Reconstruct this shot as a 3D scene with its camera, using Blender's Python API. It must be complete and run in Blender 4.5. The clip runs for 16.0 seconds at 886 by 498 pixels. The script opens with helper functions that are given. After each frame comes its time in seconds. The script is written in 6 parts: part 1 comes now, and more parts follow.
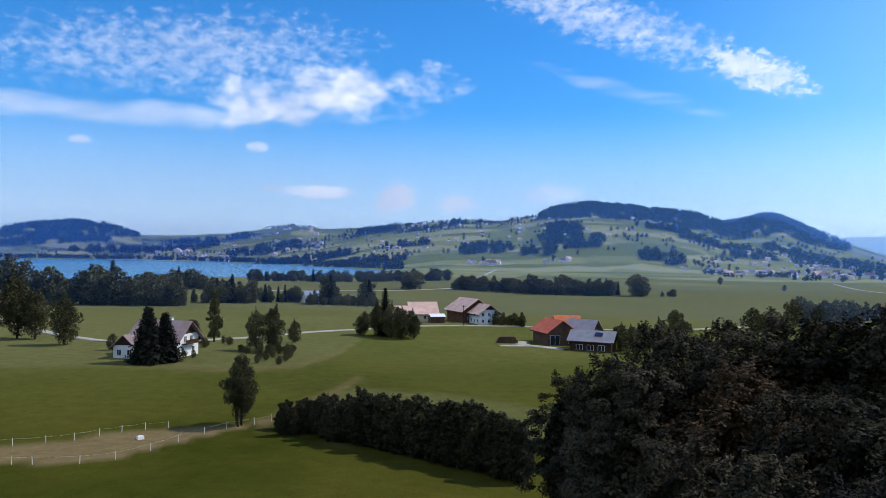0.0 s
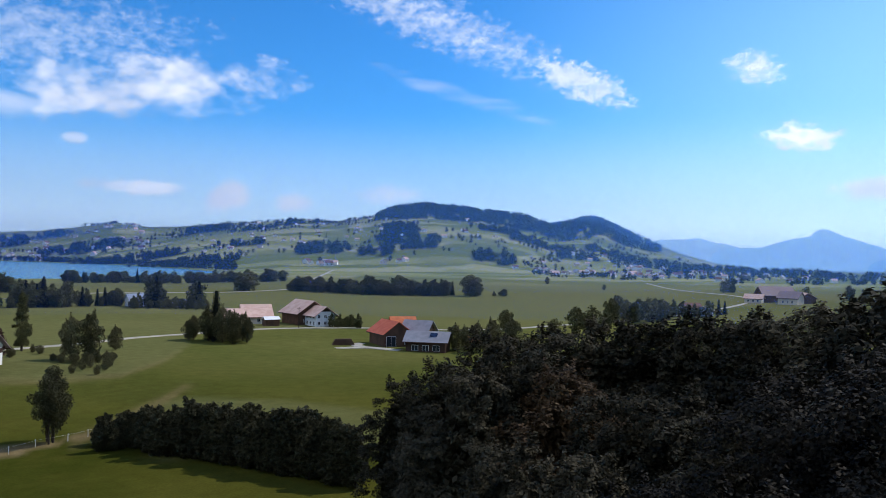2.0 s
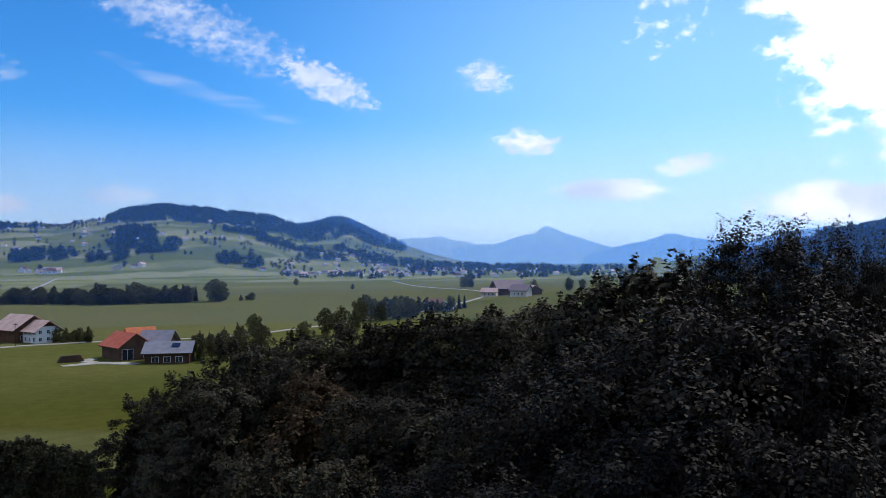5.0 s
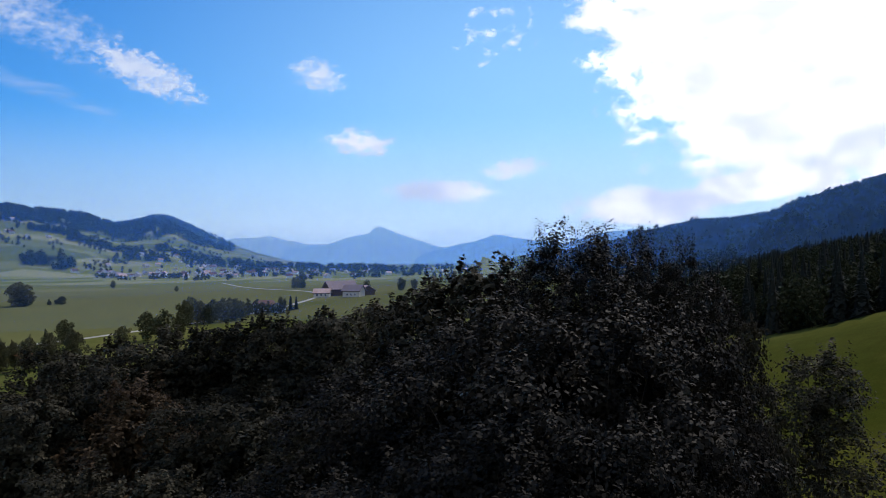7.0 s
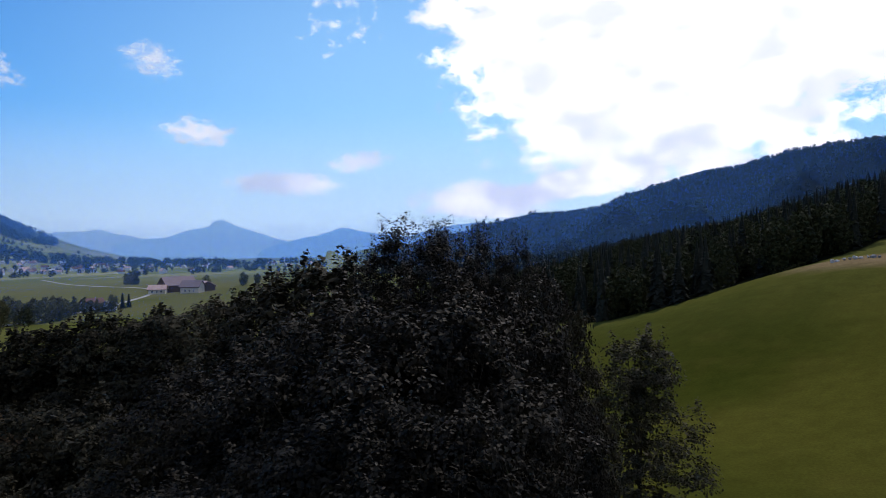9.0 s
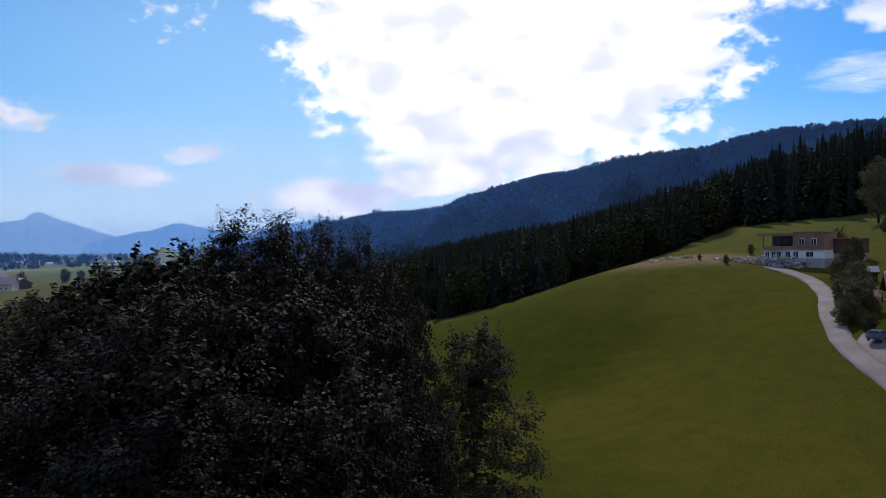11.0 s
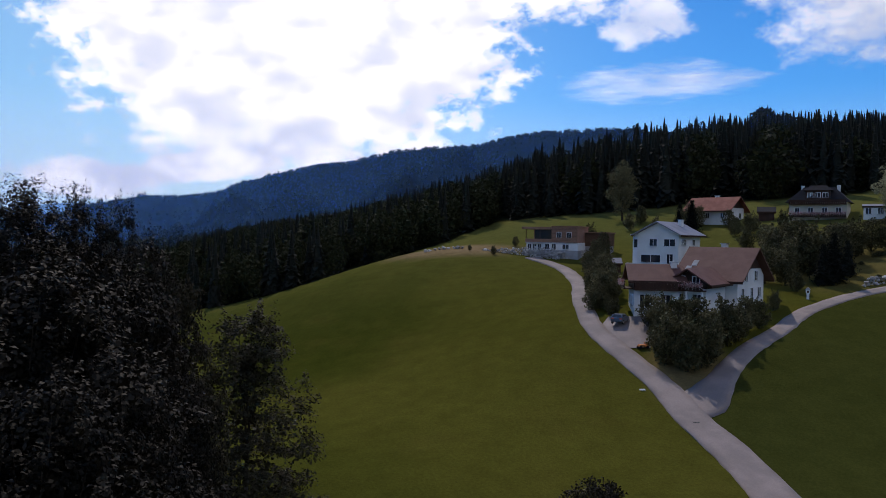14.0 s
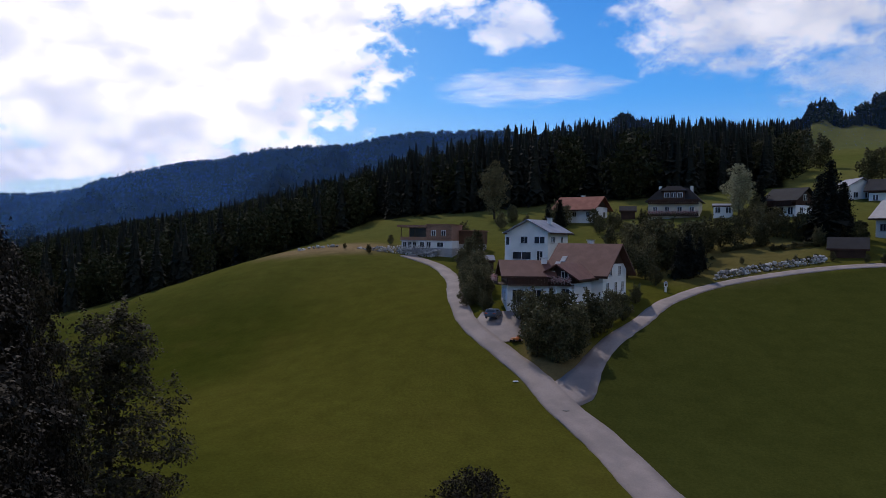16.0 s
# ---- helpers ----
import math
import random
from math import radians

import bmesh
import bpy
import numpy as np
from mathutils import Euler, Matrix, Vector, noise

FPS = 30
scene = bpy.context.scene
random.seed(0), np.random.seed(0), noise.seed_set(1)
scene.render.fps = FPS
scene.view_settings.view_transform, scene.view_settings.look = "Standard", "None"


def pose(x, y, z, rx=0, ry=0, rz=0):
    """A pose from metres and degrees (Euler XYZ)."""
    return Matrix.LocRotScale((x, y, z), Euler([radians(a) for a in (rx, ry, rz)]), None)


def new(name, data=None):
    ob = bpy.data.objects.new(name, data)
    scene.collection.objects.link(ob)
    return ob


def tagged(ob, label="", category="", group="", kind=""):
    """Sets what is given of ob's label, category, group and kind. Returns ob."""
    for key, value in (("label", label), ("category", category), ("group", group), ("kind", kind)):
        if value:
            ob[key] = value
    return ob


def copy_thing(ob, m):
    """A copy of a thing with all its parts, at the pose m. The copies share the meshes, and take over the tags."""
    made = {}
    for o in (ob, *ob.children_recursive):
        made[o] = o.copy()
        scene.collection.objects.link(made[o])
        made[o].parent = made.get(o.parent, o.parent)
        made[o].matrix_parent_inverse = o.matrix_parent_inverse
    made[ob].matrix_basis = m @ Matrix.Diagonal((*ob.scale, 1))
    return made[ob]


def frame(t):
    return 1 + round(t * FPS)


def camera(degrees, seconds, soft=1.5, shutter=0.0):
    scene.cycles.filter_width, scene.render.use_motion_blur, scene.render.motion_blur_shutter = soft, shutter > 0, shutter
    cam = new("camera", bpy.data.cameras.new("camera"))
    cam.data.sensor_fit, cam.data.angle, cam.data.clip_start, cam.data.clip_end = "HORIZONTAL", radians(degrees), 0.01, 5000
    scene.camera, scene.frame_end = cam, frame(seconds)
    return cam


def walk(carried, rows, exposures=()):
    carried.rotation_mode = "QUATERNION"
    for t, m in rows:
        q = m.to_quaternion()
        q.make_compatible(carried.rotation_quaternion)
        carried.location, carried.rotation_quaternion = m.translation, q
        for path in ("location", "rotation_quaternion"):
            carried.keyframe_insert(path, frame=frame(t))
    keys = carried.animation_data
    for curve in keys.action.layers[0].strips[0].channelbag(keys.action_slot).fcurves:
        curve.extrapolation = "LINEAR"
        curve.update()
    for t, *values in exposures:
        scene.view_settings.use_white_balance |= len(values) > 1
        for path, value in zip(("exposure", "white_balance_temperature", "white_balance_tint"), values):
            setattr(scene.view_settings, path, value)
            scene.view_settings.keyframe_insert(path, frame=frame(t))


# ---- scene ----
cam = camera(60, 16.0, soft=0.8)
EYE = (0.0, 0.0, 32.0)
# seconds, yaw, pitch, roll: a hovering craft that turns to the right
TURN = [(0, 0, 0.44, -0.94), (0.5, -2.9, 0.51, -0.58), (1, -6.02, 0.56, -0.91), (1.5, -8.66, 0.66, -1.12), (2, -12.1, 0.66, -1.1),
        (2.5, -15.72, 0.81, -1), (3, -19.46, 0.84, -1.05), (5.5, -34.28, 0.71, 0.34), (6, -38.27, 0.65, -0.07), (6.5, -40.86, 0.63, 0.22),
        (7, -43.15, 0.70, 0.57), (7.5, -45.42, 0.80, 0.3), (8, -48.33, 0.38, 0.75), (8.5, -51.73, 0.20, 0.84), (9, -54.62, 0.05, 0.93),
        (11.5, -69.37, -0.41, -0.03), (12, -72.38, -0.66, -0.34), (12.5, -74.8, -0.58, -0.64), (13, -77.45, -0.72, -0.97), (13.5, -80.22, -0.72, -1.12),
        (14, -82.77, -0.80, -0.96), (14.5, -84.62, -0.81, -0.71), (15, -86.48, -0.68, -0.97), (15.5, -89.22, -0.74, -1.1), (16, -92.12, -0.66, -0.74)]
# seconds, and how far the hovering craft has drifted from its station
DRIFT = [(0, .6, 1.5, -1.2), (3, .9, 1.4, -.3), (6, .6, .75, -.06), (9, 0, 0, 0), (11.5, -.25, -.2, -.25), (13.5, 0, -.1, -.6), (16, .1, .1, -1.1)]


def station(t):
    k = np.array(DRIFT).T
    return [EYE[i] + float(np.interp(t, k[0], k[i + 1])) for i in range(3)]


walk(cam, [(t, pose(*station(t), 90 + p, r, y)) for t, y, p, r in TURN],
     exposures=[(0, 0.0, 6500, 10), (3, -0.08, 6500, 11), (5.5, -0.2, 6500, 12), (7, -0.35, 6500, 13), (9, -0.42, 6550, 14), (12.5, -0.55, 6600, 16), (16, -0.62, 6600, 17)])

# ---- light ----
SUN_BEARING, SUN_HEIGHT = -74.0, 47.0
sun = new("sun", bpy.data.lights.new("sun", "SUN"))
sun.data.energy, sun.data.angle, sun.data.color = 3.3, radians(0.5), (1.0, 0.95, 0.86)
sun.matrix_basis = pose(0, 0, 300, 90 - SUN_HEIGHT, 0, 180 + SUN_BEARING)


class Nodes:
    """A short way to write node trees."""

    def __init__(self, tree):
        self.tree = tree
        tree.nodes.clear()

    def add(self, kind, inputs=None, **values):
        n = self.tree.nodes.new(kind)
        for k, v in values.items():
            setattr(n, k, v)
        for k, v in (inputs or {}).items():
            if isinstance(v, bpy.types.NodeSocket):
                self.tree.links.new(v, n.inputs[k])
            else:
                n.inputs[k].default_value = v
        return n

    def math(self, op, a, b=0.0, c=0.0, clamp=False):
        return self.add("ShaderNodeMath", {0: a, 1: b, 2: c}, operation=op, use_clamp=clamp).outputs[0]

    def noise(self, vec, scale, detail=4.0, rough=0.55):
        return self.add("ShaderNodeTexNoise", {"Vector": vec, "Scale": scale, "Detail": detail, "Roughness": rough}).outputs[0]

    def span(self, v, a, b, c=0.0, d=1.0, smooth=True):
        return self.add("ShaderNodeMapRange", {0: v, 1: a, 2: b, 3: c, 4: d}, interpolation_type="SMOOTHSTEP" if smooth else "LINEAR").outputs[0]

    def mix(self, f, a, b):
        return self.add("ShaderNodeMix", {0: f, 6: a, 7: b}, data_type="RGBA").outputs[2]


# Sky with fair-weather clouds
world = bpy.data.worlds.new("sky")
scene.world = world
world.use_nodes = True
W = Nodes(world.node_tree)
sky = W.add("ShaderNodeTexSky", sky_type="NISHITA", sun_disc=False, sun_elevation=radians(SUN_HEIGHT), sun_rotation=radians(-SUN_BEARING), air_density=1.0, dust_density=0.25, ozone_density=4.0, altitude=1500)
ray = W.add("ShaderNodeTexCoord").outputs["Generated"]
rx, ry, rz = W.add("ShaderNodeSeparateXYZ", {0: ray}).outputs
bearing = W.math("MULTIPLY", W.math("ARCTAN2", W.math("MULTIPLY", rx, -1.0), ry), 57.2958)
height = W.math("MULTIPLY", W.math("ARCSINE", rz), 57.2958)
flat = W.add("ShaderNodeCombineXYZ", {0: bearing, 1: W.math("MULTIPLY", height, 1.55), 2: 0.0}).outputs[0]
puff = W.noise(flat, 0.36, 8, 0.60)
wisp = W.noise(W.add("ShaderNodeCombineXYZ", {0: bearing, 1: W.math("MULTIPLY", height, 5.0), 2: 3.0}).outputs[0], 0.16, 6, 0.6)
scale_cells = W.noise(flat, 0.95, 7, 0.66)
tufts = W.noise(flat, 0.85, 4, 0.5)


def cloud(b, h, wide, high, slope, tex, lo, hi, strength):
    """One cloud: middle, half sizes in degrees, slope of its long axis, texture and its threshold."""
    db = W.math("SUBTRACT", bearing, b)
    dh = W.math("SUBTRACT", W.math("SUBTRACT", height, h), W.math("MULTIPLY", db, slope))
    r2 = W.math("ADD", W.math("POWER", W.math("ABSOLUTE", W.math("DIVIDE", db, wide)), 2.0), W.math("POWER", W.math("ABSOLUTE", W.math("DIVIDE", dh, high)), 2.0))
    body = W.math("SUBTRACT", 1.0, r2)
    v = W.math("ADD", W.math("MULTIPLY", body, 0.38), tex)
    return W.math("MULTIPLY", W.span(v, lo, hi), strength)


cover = 0.0
for spec in [(-71.5, 20, 15.5, 14, 0.0, puff, .30, .50, 1.0), (-71.5, 8.2, 11.5, 2.8, -.08, puff, .44, .68, .95), (-92, 20.5, 6.5, 5, -.15, puff, .48, .76, .95), (-97, 15.5, 4, 2.5, 0, puff, .56, .86, .7),
             # Bearings -165 and 110: unseen clouds, added to brighten the shaded fronts.
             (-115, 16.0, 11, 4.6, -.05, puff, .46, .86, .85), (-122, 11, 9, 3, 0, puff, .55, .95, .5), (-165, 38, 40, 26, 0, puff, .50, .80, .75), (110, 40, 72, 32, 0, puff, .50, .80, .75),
             (9.5, 11.4, 12.5, 2.8, -.12, puff, .60, 1.0, .85), (24, 9.4, 24, 1.2, -.03, wisp, .58, 1.05, .5), (19, 13.8, 18, 3.8, -.1, scale_cells, .62, 1.1, .42),
             (-10, 17.6, 17, 2.8, .36, scale_cells, .62, 1.1, .6), (-22, 13.0, 5, 1.8, .35, scale_cells, .60, .9, .7), (-14, 11.8, 10, 1.1, .3, wisp, .66, 1.1, .35),
             (-34, 13.4, 2.6, 1.6, .1, scale_cells, .62, .98, .8), (-37.0, 8.6, 3.2, 1.2, .05, scale_cells, .58, .90, .95), (-43.0, 5.0, 4.8, 1.0, .02, scale_cells, .54, .80, .95),
             (-48.5, 6.6, 2.8, .9, -.1, scale_cells, .58, .86, .9), (-47.0, 16.5, 5.5, 4.5, 0, tufts, .84, 1.14, .75), (-58.0, 3.7, 5.5, 1.5, 0, puff, .44, .66, 1.0), (-65.8, 4.9, 5.5, 1.2, -.12, puff, .42, .64, 1.0),
             (-98.5, 11.3, 8.5, 1.5, -.02, wisp, .50, 1.0, .7), (9.5, 4.5, 4.0, .6, 0, puff, .50, .80, .75), (-8, 4.6, 4, 1.0, 0, puff, .58, .95, .55), (3.6, 4.1, 1.8, 1.2, -.2, puff, .46, .78, .8), (-1, 3.8, 1.6, .8, 0, puff, .5, .8, .7), (13.8, 7.6, 1.0, .5, 0, puff, .52, .85, .55), (25.5, 7.4, .9, .45, 0, puff, .52, .85, .55)]:
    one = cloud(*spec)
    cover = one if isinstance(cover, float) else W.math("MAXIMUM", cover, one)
blue = W.add("ShaderNodeHueSaturation", {"Saturation": 1.25, "Value": 1.5, "Color": sky.outputs[0]}).outputs[0]
blue = W.add("ShaderNodeVectorMath", {0: blue, 1: (.60, 1.04, 1.22)}, operation="MULTIPLY").outputs[0]
shade = W.math("MULTIPLY", W.span(W.noise(flat, 0.22, 5, 0.5), .33, .62), W.span(W.noise(flat, 0.6, 6, 0.6), .28, .58, .45, 1.0))
toward_sun = W.span(W.math("ABSOLUTE", W.math("SUBTRACT", bearing, SUN_BEARING)), 6, 60, 1.0, 0.0)
white = W.mix(shade, (9.5, 10.2, 11.8, 1), (16, 16, 16, 1))
white = W.mix(toward_sun, W.mix(0.45, white, (8, 8.6, 9.6, 1)), W.add("ShaderNodeVectorMath", {0: white, 1: (1.3, 1.3, 1.3)}, operation="MULTIPLY").outputs[0])
lit_side = W.span(W.math("ABSOLUTE", W.math("SUBTRACT", bearing, SUN_BEARING + 16)), 4, 48, 1.0, 0.0)
blue = W.mix(W.span(height, 0, 11, .92, 0.0), blue, W.mix(lit_side, (9.0, 11.2, 12.8, 1), (18.5, 20.0, 20.5, 1)))
blue = W.mix(W.math("MULTIPLY", lit_side, W.span(height, 4, 32, .55, .16)), blue, (7.8, 12.6, 14.4, 1))
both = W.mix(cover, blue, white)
W.add("ShaderNodeOutputWorld", {0: W.add("ShaderNodeBackground", {0: both, 1: 0.1}).outputs[0]})


# ---- land ----
# Spot heights of the near land: bearing in degrees (left of north is positive), distance, height
SPOTS = [(26, 105, 2), (14, 133, 2), (20, 200, 4), (-2, 320, 2), (-9.5, 252, 1), (3, 104, 3), (0, 45, 6), (-30, 60, 5),
         (-52, 30, 8), (-68, 55, 11), (-75, 65, 12), (-107.5, 62, 11.1), (-101.7, 78, 13.8), (-95.7, 105, 20.4), (-91.5, 168, 27.5),
         (-82, 172, 28), (-65.7, 200, 12.9), (-75.4, 195, 22.4), (-80.4, 105, 14.3), (-108.4, 125, 22.5), (-115.8, 145, 26.4),
         (-122, 95, 15.8), (-108.7, 205, 37.9), (-95, 225, 37), (-101, 300, 52), (-119.8, 470, 85), (-70, 340, 30), (-58, 400, 8),
         (-36, 560, 5), (30, 700, 0), (-5, 700, 0), (160, 250, 30)]


def plan(bearing, dist):
    a = np.radians(bearing)
    return -np.sin(a) * dist, np.cos(a) * dist


def ease(a, b, v):
    t = np.clip((v - a) / (b - a), 0, 1)
    return t * t * (3 - 2 * t)


SB, SD, SZ = np.array(SPOTS, float).T
SX, SY = plan(SB, SD)
KERN = np.sqrt((SX[:, None] - SX) ** 2 + (SY[:, None] - SY) ** 2 + 900)
LAST = np.ones((len(SX) + 1, len(SX) + 1))
LAST[:-1, :-1], LAST[-1, -1] = KERN, 0
RBF = np.linalg.solve(LAST, np.append(SZ, 0))
# Skyline of the valley's far side, and of the wooded mountain: bearing, degrees over the eye
FAR_SIDE = [(-60, -.6), (-36, -.6), (-32, -.1), (-29.5, .55), (-27.5, 1.3), (-25.6, 2.0), (-24.4, 2.6), (-23.4, 2.98), (-22.7, 3.02), (-21.5, 2.72), (-20.1, 2.38), (-18.3, 3.02), (-17, 3.25), (-15.6, 3.46), (-13.2, 3.63), (-11.1, 3.8),
            (-9.6, 3.7), (-8.4, 3.48), (-6.6, 2.88), (-4, 2.55), (-1.7, 2.64), (1, 2.4), (4, 2.22), (6.1, 1.96), (8.8, 1.83), (11, 2.02), (13.4, 1.68), (15.8, 1.34), (18.5, 1.16), (21.7, 1.08), (24, 1.77), (25.8, 1.88), (28.1, 1.6), (30, 1.25), (45, 1.2)]
MOUNTAIN = [(-180, 7), (-125, 7.5), (-94, 7.95), (-90.2, 7.85), (-87.4, 7.35), (-85.5, 6.82), (-81.5, 6.62), (-79, 6.3), (-77.2, 5.85), (-76, 5.45), (-73.6, 5.12), (-71.2, 4.68), (-68.1, 3.85), (-66.5, 3.1), (-65.2, 2.78), (-62.2, 2.52), (-59, 1.98), (-57.3, 1.5), (-54, .7), (-48, -.7)]
LAKE = -6.0


def lake_shore(b):
    near = np.interp(b, [3, 6, 14, 24, 34, 50], [1560, 1330, 1130, 1060, 1000, 1000])
    far = np.interp(b, [3, 6, 10, 16, 22, 50], [1580, 1800, 2250, 2700, 3000, 3300])
    return near, far


def land(x, y):
    """The height of the ground."""
    x, y = np.asarray(x, float), np.asarray(y, float)
    r, b = np.hypot(x, y), np.degrees(np.arctan2(-x, y))
    z = np.full(x.shape, RBF[-1])
    for k in range(len(SX)):
        z = z + RBF[k] * np.sqrt((x - SX[k]) ** 2 + (y - SY[k]) ** 2 + 900)
    z = z * (1 - ease(520, 1000, r))
    west = ease(-1, 8, b) * ease(700, 1000, r)
    z = z - 4.5 * west
    fb, fe = np.array(FAR_SIDE).T
    r1 = np.interp(b, [-40, -26, -19, -6, 6, 20], [4300, 4300, 3500, 3400, 3500, 4300])
    r0 = np.interp(b, [-40, -14, 0, 6, 10, 16, 22, 30], [2300, 1700, 1750, 2000, 2350, 2850, 3100, 3300])
    top = EYE[2] + r1 * np.tan(np.radians(np.interp(b, fb, fe)))
    t = np.clip((r - r0) / (r1 - r0), 0, 1)
    roll = 9 * np.sin(x / 170 + 1) * np.sin(y / 210) * t * (1 - t) * 4
    z = z + np.maximum(top, 0) * (0.55 * t + 0.45 * t * t * (3 - 2 * t)) * (1 - 0.6 * ease(r1, r1 + 700, r)) * (b > -62) + roll
    mb, me = np.array(MOUNTAIN).T
    r0 = np.interp(b, [-100, -80, -48], [420, 560, 1100])
    r1 = np.interp(b, [-100, -80, -48], [1500, 2200, 3200])
    top = EYE[2] + r1 * np.tan(np.radians(np.interp(b, mb, me)))
    t = np.clip((r - r0) / (r1 - r0), 0, 1)
    spur = (26 * np.sin(b * .42 + r / 290) + 15 * np.sin(b * 1.1 - r / 170 + 2) + 8 * np.sin(b * 2.3 + r / 95 + 4)) * t * (1 - t) * 4
    z = z + (np.maximum(top, 0) * t ** 1.15 * (1 - 0.5 * ease(r1, r1 + 600, r)) + spur) * (b < -46)
    near, far = lake_shore(b)
    basin = ease(near - 25, near + 20, r) * (1 - ease(far - 40, far + 20, r)) * ease(3, 4, b) * (1 - ease(48, 52, b))
    return z * (1 - basin) + (LAKE - 5) * basin


def on_land(bearing, dist, up=0.0):
    x, y = plan(bearing, dist)
    return float(x), float(y), float(land(x, y)) + up


# ---- materials ----
def material(name, color, rough=0.85, vary=0.25, scale=1.0, fine=12.0, bump=0.0, metal=0.0, spec=0.3, tint=None, per_object=0.0, glow=None):
    """A surface with two scales of variation; tint: a second colour for the coarse one."""
    m = bpy.data.materials.new(name)
    m.use_nodes = True
    n = Nodes(m.node_tree)
    at = n.add("ShaderNodeNewGeometry").outputs["Position"]
    big, small = n.noise(at, scale, 4), n.noise(at, fine, 5, 0.65)
    c2 = tint or tuple(v * (1 - vary) for v in color)
    c = n.mix(n.span(big, .35, .65), (*color, 1), (*c2, 1))
    gain = n.math("ADD", n.math("MULTIPLY", n.math("SUBTRACT", small, 0.5), vary * 1.6), 1.0)
    if per_object:
        r = n.add("ShaderNodeObjectInfo").outputs["Random"]
        gain = n.math("MULTIPLY", gain, n.span(r, 0, 1, 1 - per_object, 1 + per_object, False))
    c = n.add("ShaderNodeVectorMath", {0: c, 1: n.add("ShaderNodeCombineXYZ", {0: gain, 1: gain, 2: gain}).outputs[0]}, operation="MULTIPLY").outputs[0]
    b = n.add("ShaderNodeBsdfPrincipled", {"Base Color": c, "Roughness": rough, "Metallic": metal, "Specular IOR Level": spec})
    if bump:
        n.tree.links.new(n.add("ShaderNodeBump", {"Strength": bump, "Distance": 0.05, "Height": small}).outputs[0], b.inputs["Normal"])
    n.add("ShaderNodeOutputMaterial", {0: b.outputs[0]})
    return m


def leaf_material(name, color, other, glow=0.35, per_object=0.25, spread=.35, gloss=.12):
    """Leaves: matt above with some light coming through."""
    m = bpy.data.materials.new(name)
    m.use_nodes = True
    n = Nodes(m.node_tree)
    isl = n.add("ShaderNodeNewGeometry").outputs["Random Per Island"]
    r = n.add("ShaderNodeObjectInfo").outputs["Random"]
    c = n.mix(n.math("MULTIPLY", n.math("ADD", isl, r), 0.5), (*color, 1), (*other, 1))
    gain = n.math("MULTIPLY", n.span(isl, 0, 1, 1 - spread, 1 + spread, False), n.span(r, 0, 1, 1 - per_object, 1 + per_object, False))
    c = n.add("ShaderNodeVectorMath", {0: c, 1: n.add("ShaderNodeCombineXYZ", {0: gain, 1: gain, 2: gain}).outputs[0]}, operation="MULTIPLY").outputs[0]
    a = n.add("ShaderNodeBsdfPrincipled", {"Base Color": c, "Roughness": 0.8 - gloss, "Specular IOR Level": gloss})
    t = n.add("ShaderNodeBsdfTranslucent", {"Color": c})
    n.add("ShaderNodeOutputMaterial", {0: n.add("ShaderNodeMixShader", {0: glow, 1: a.outputs[0], 2: t.outputs[0]}).outputs[0]})
    return m


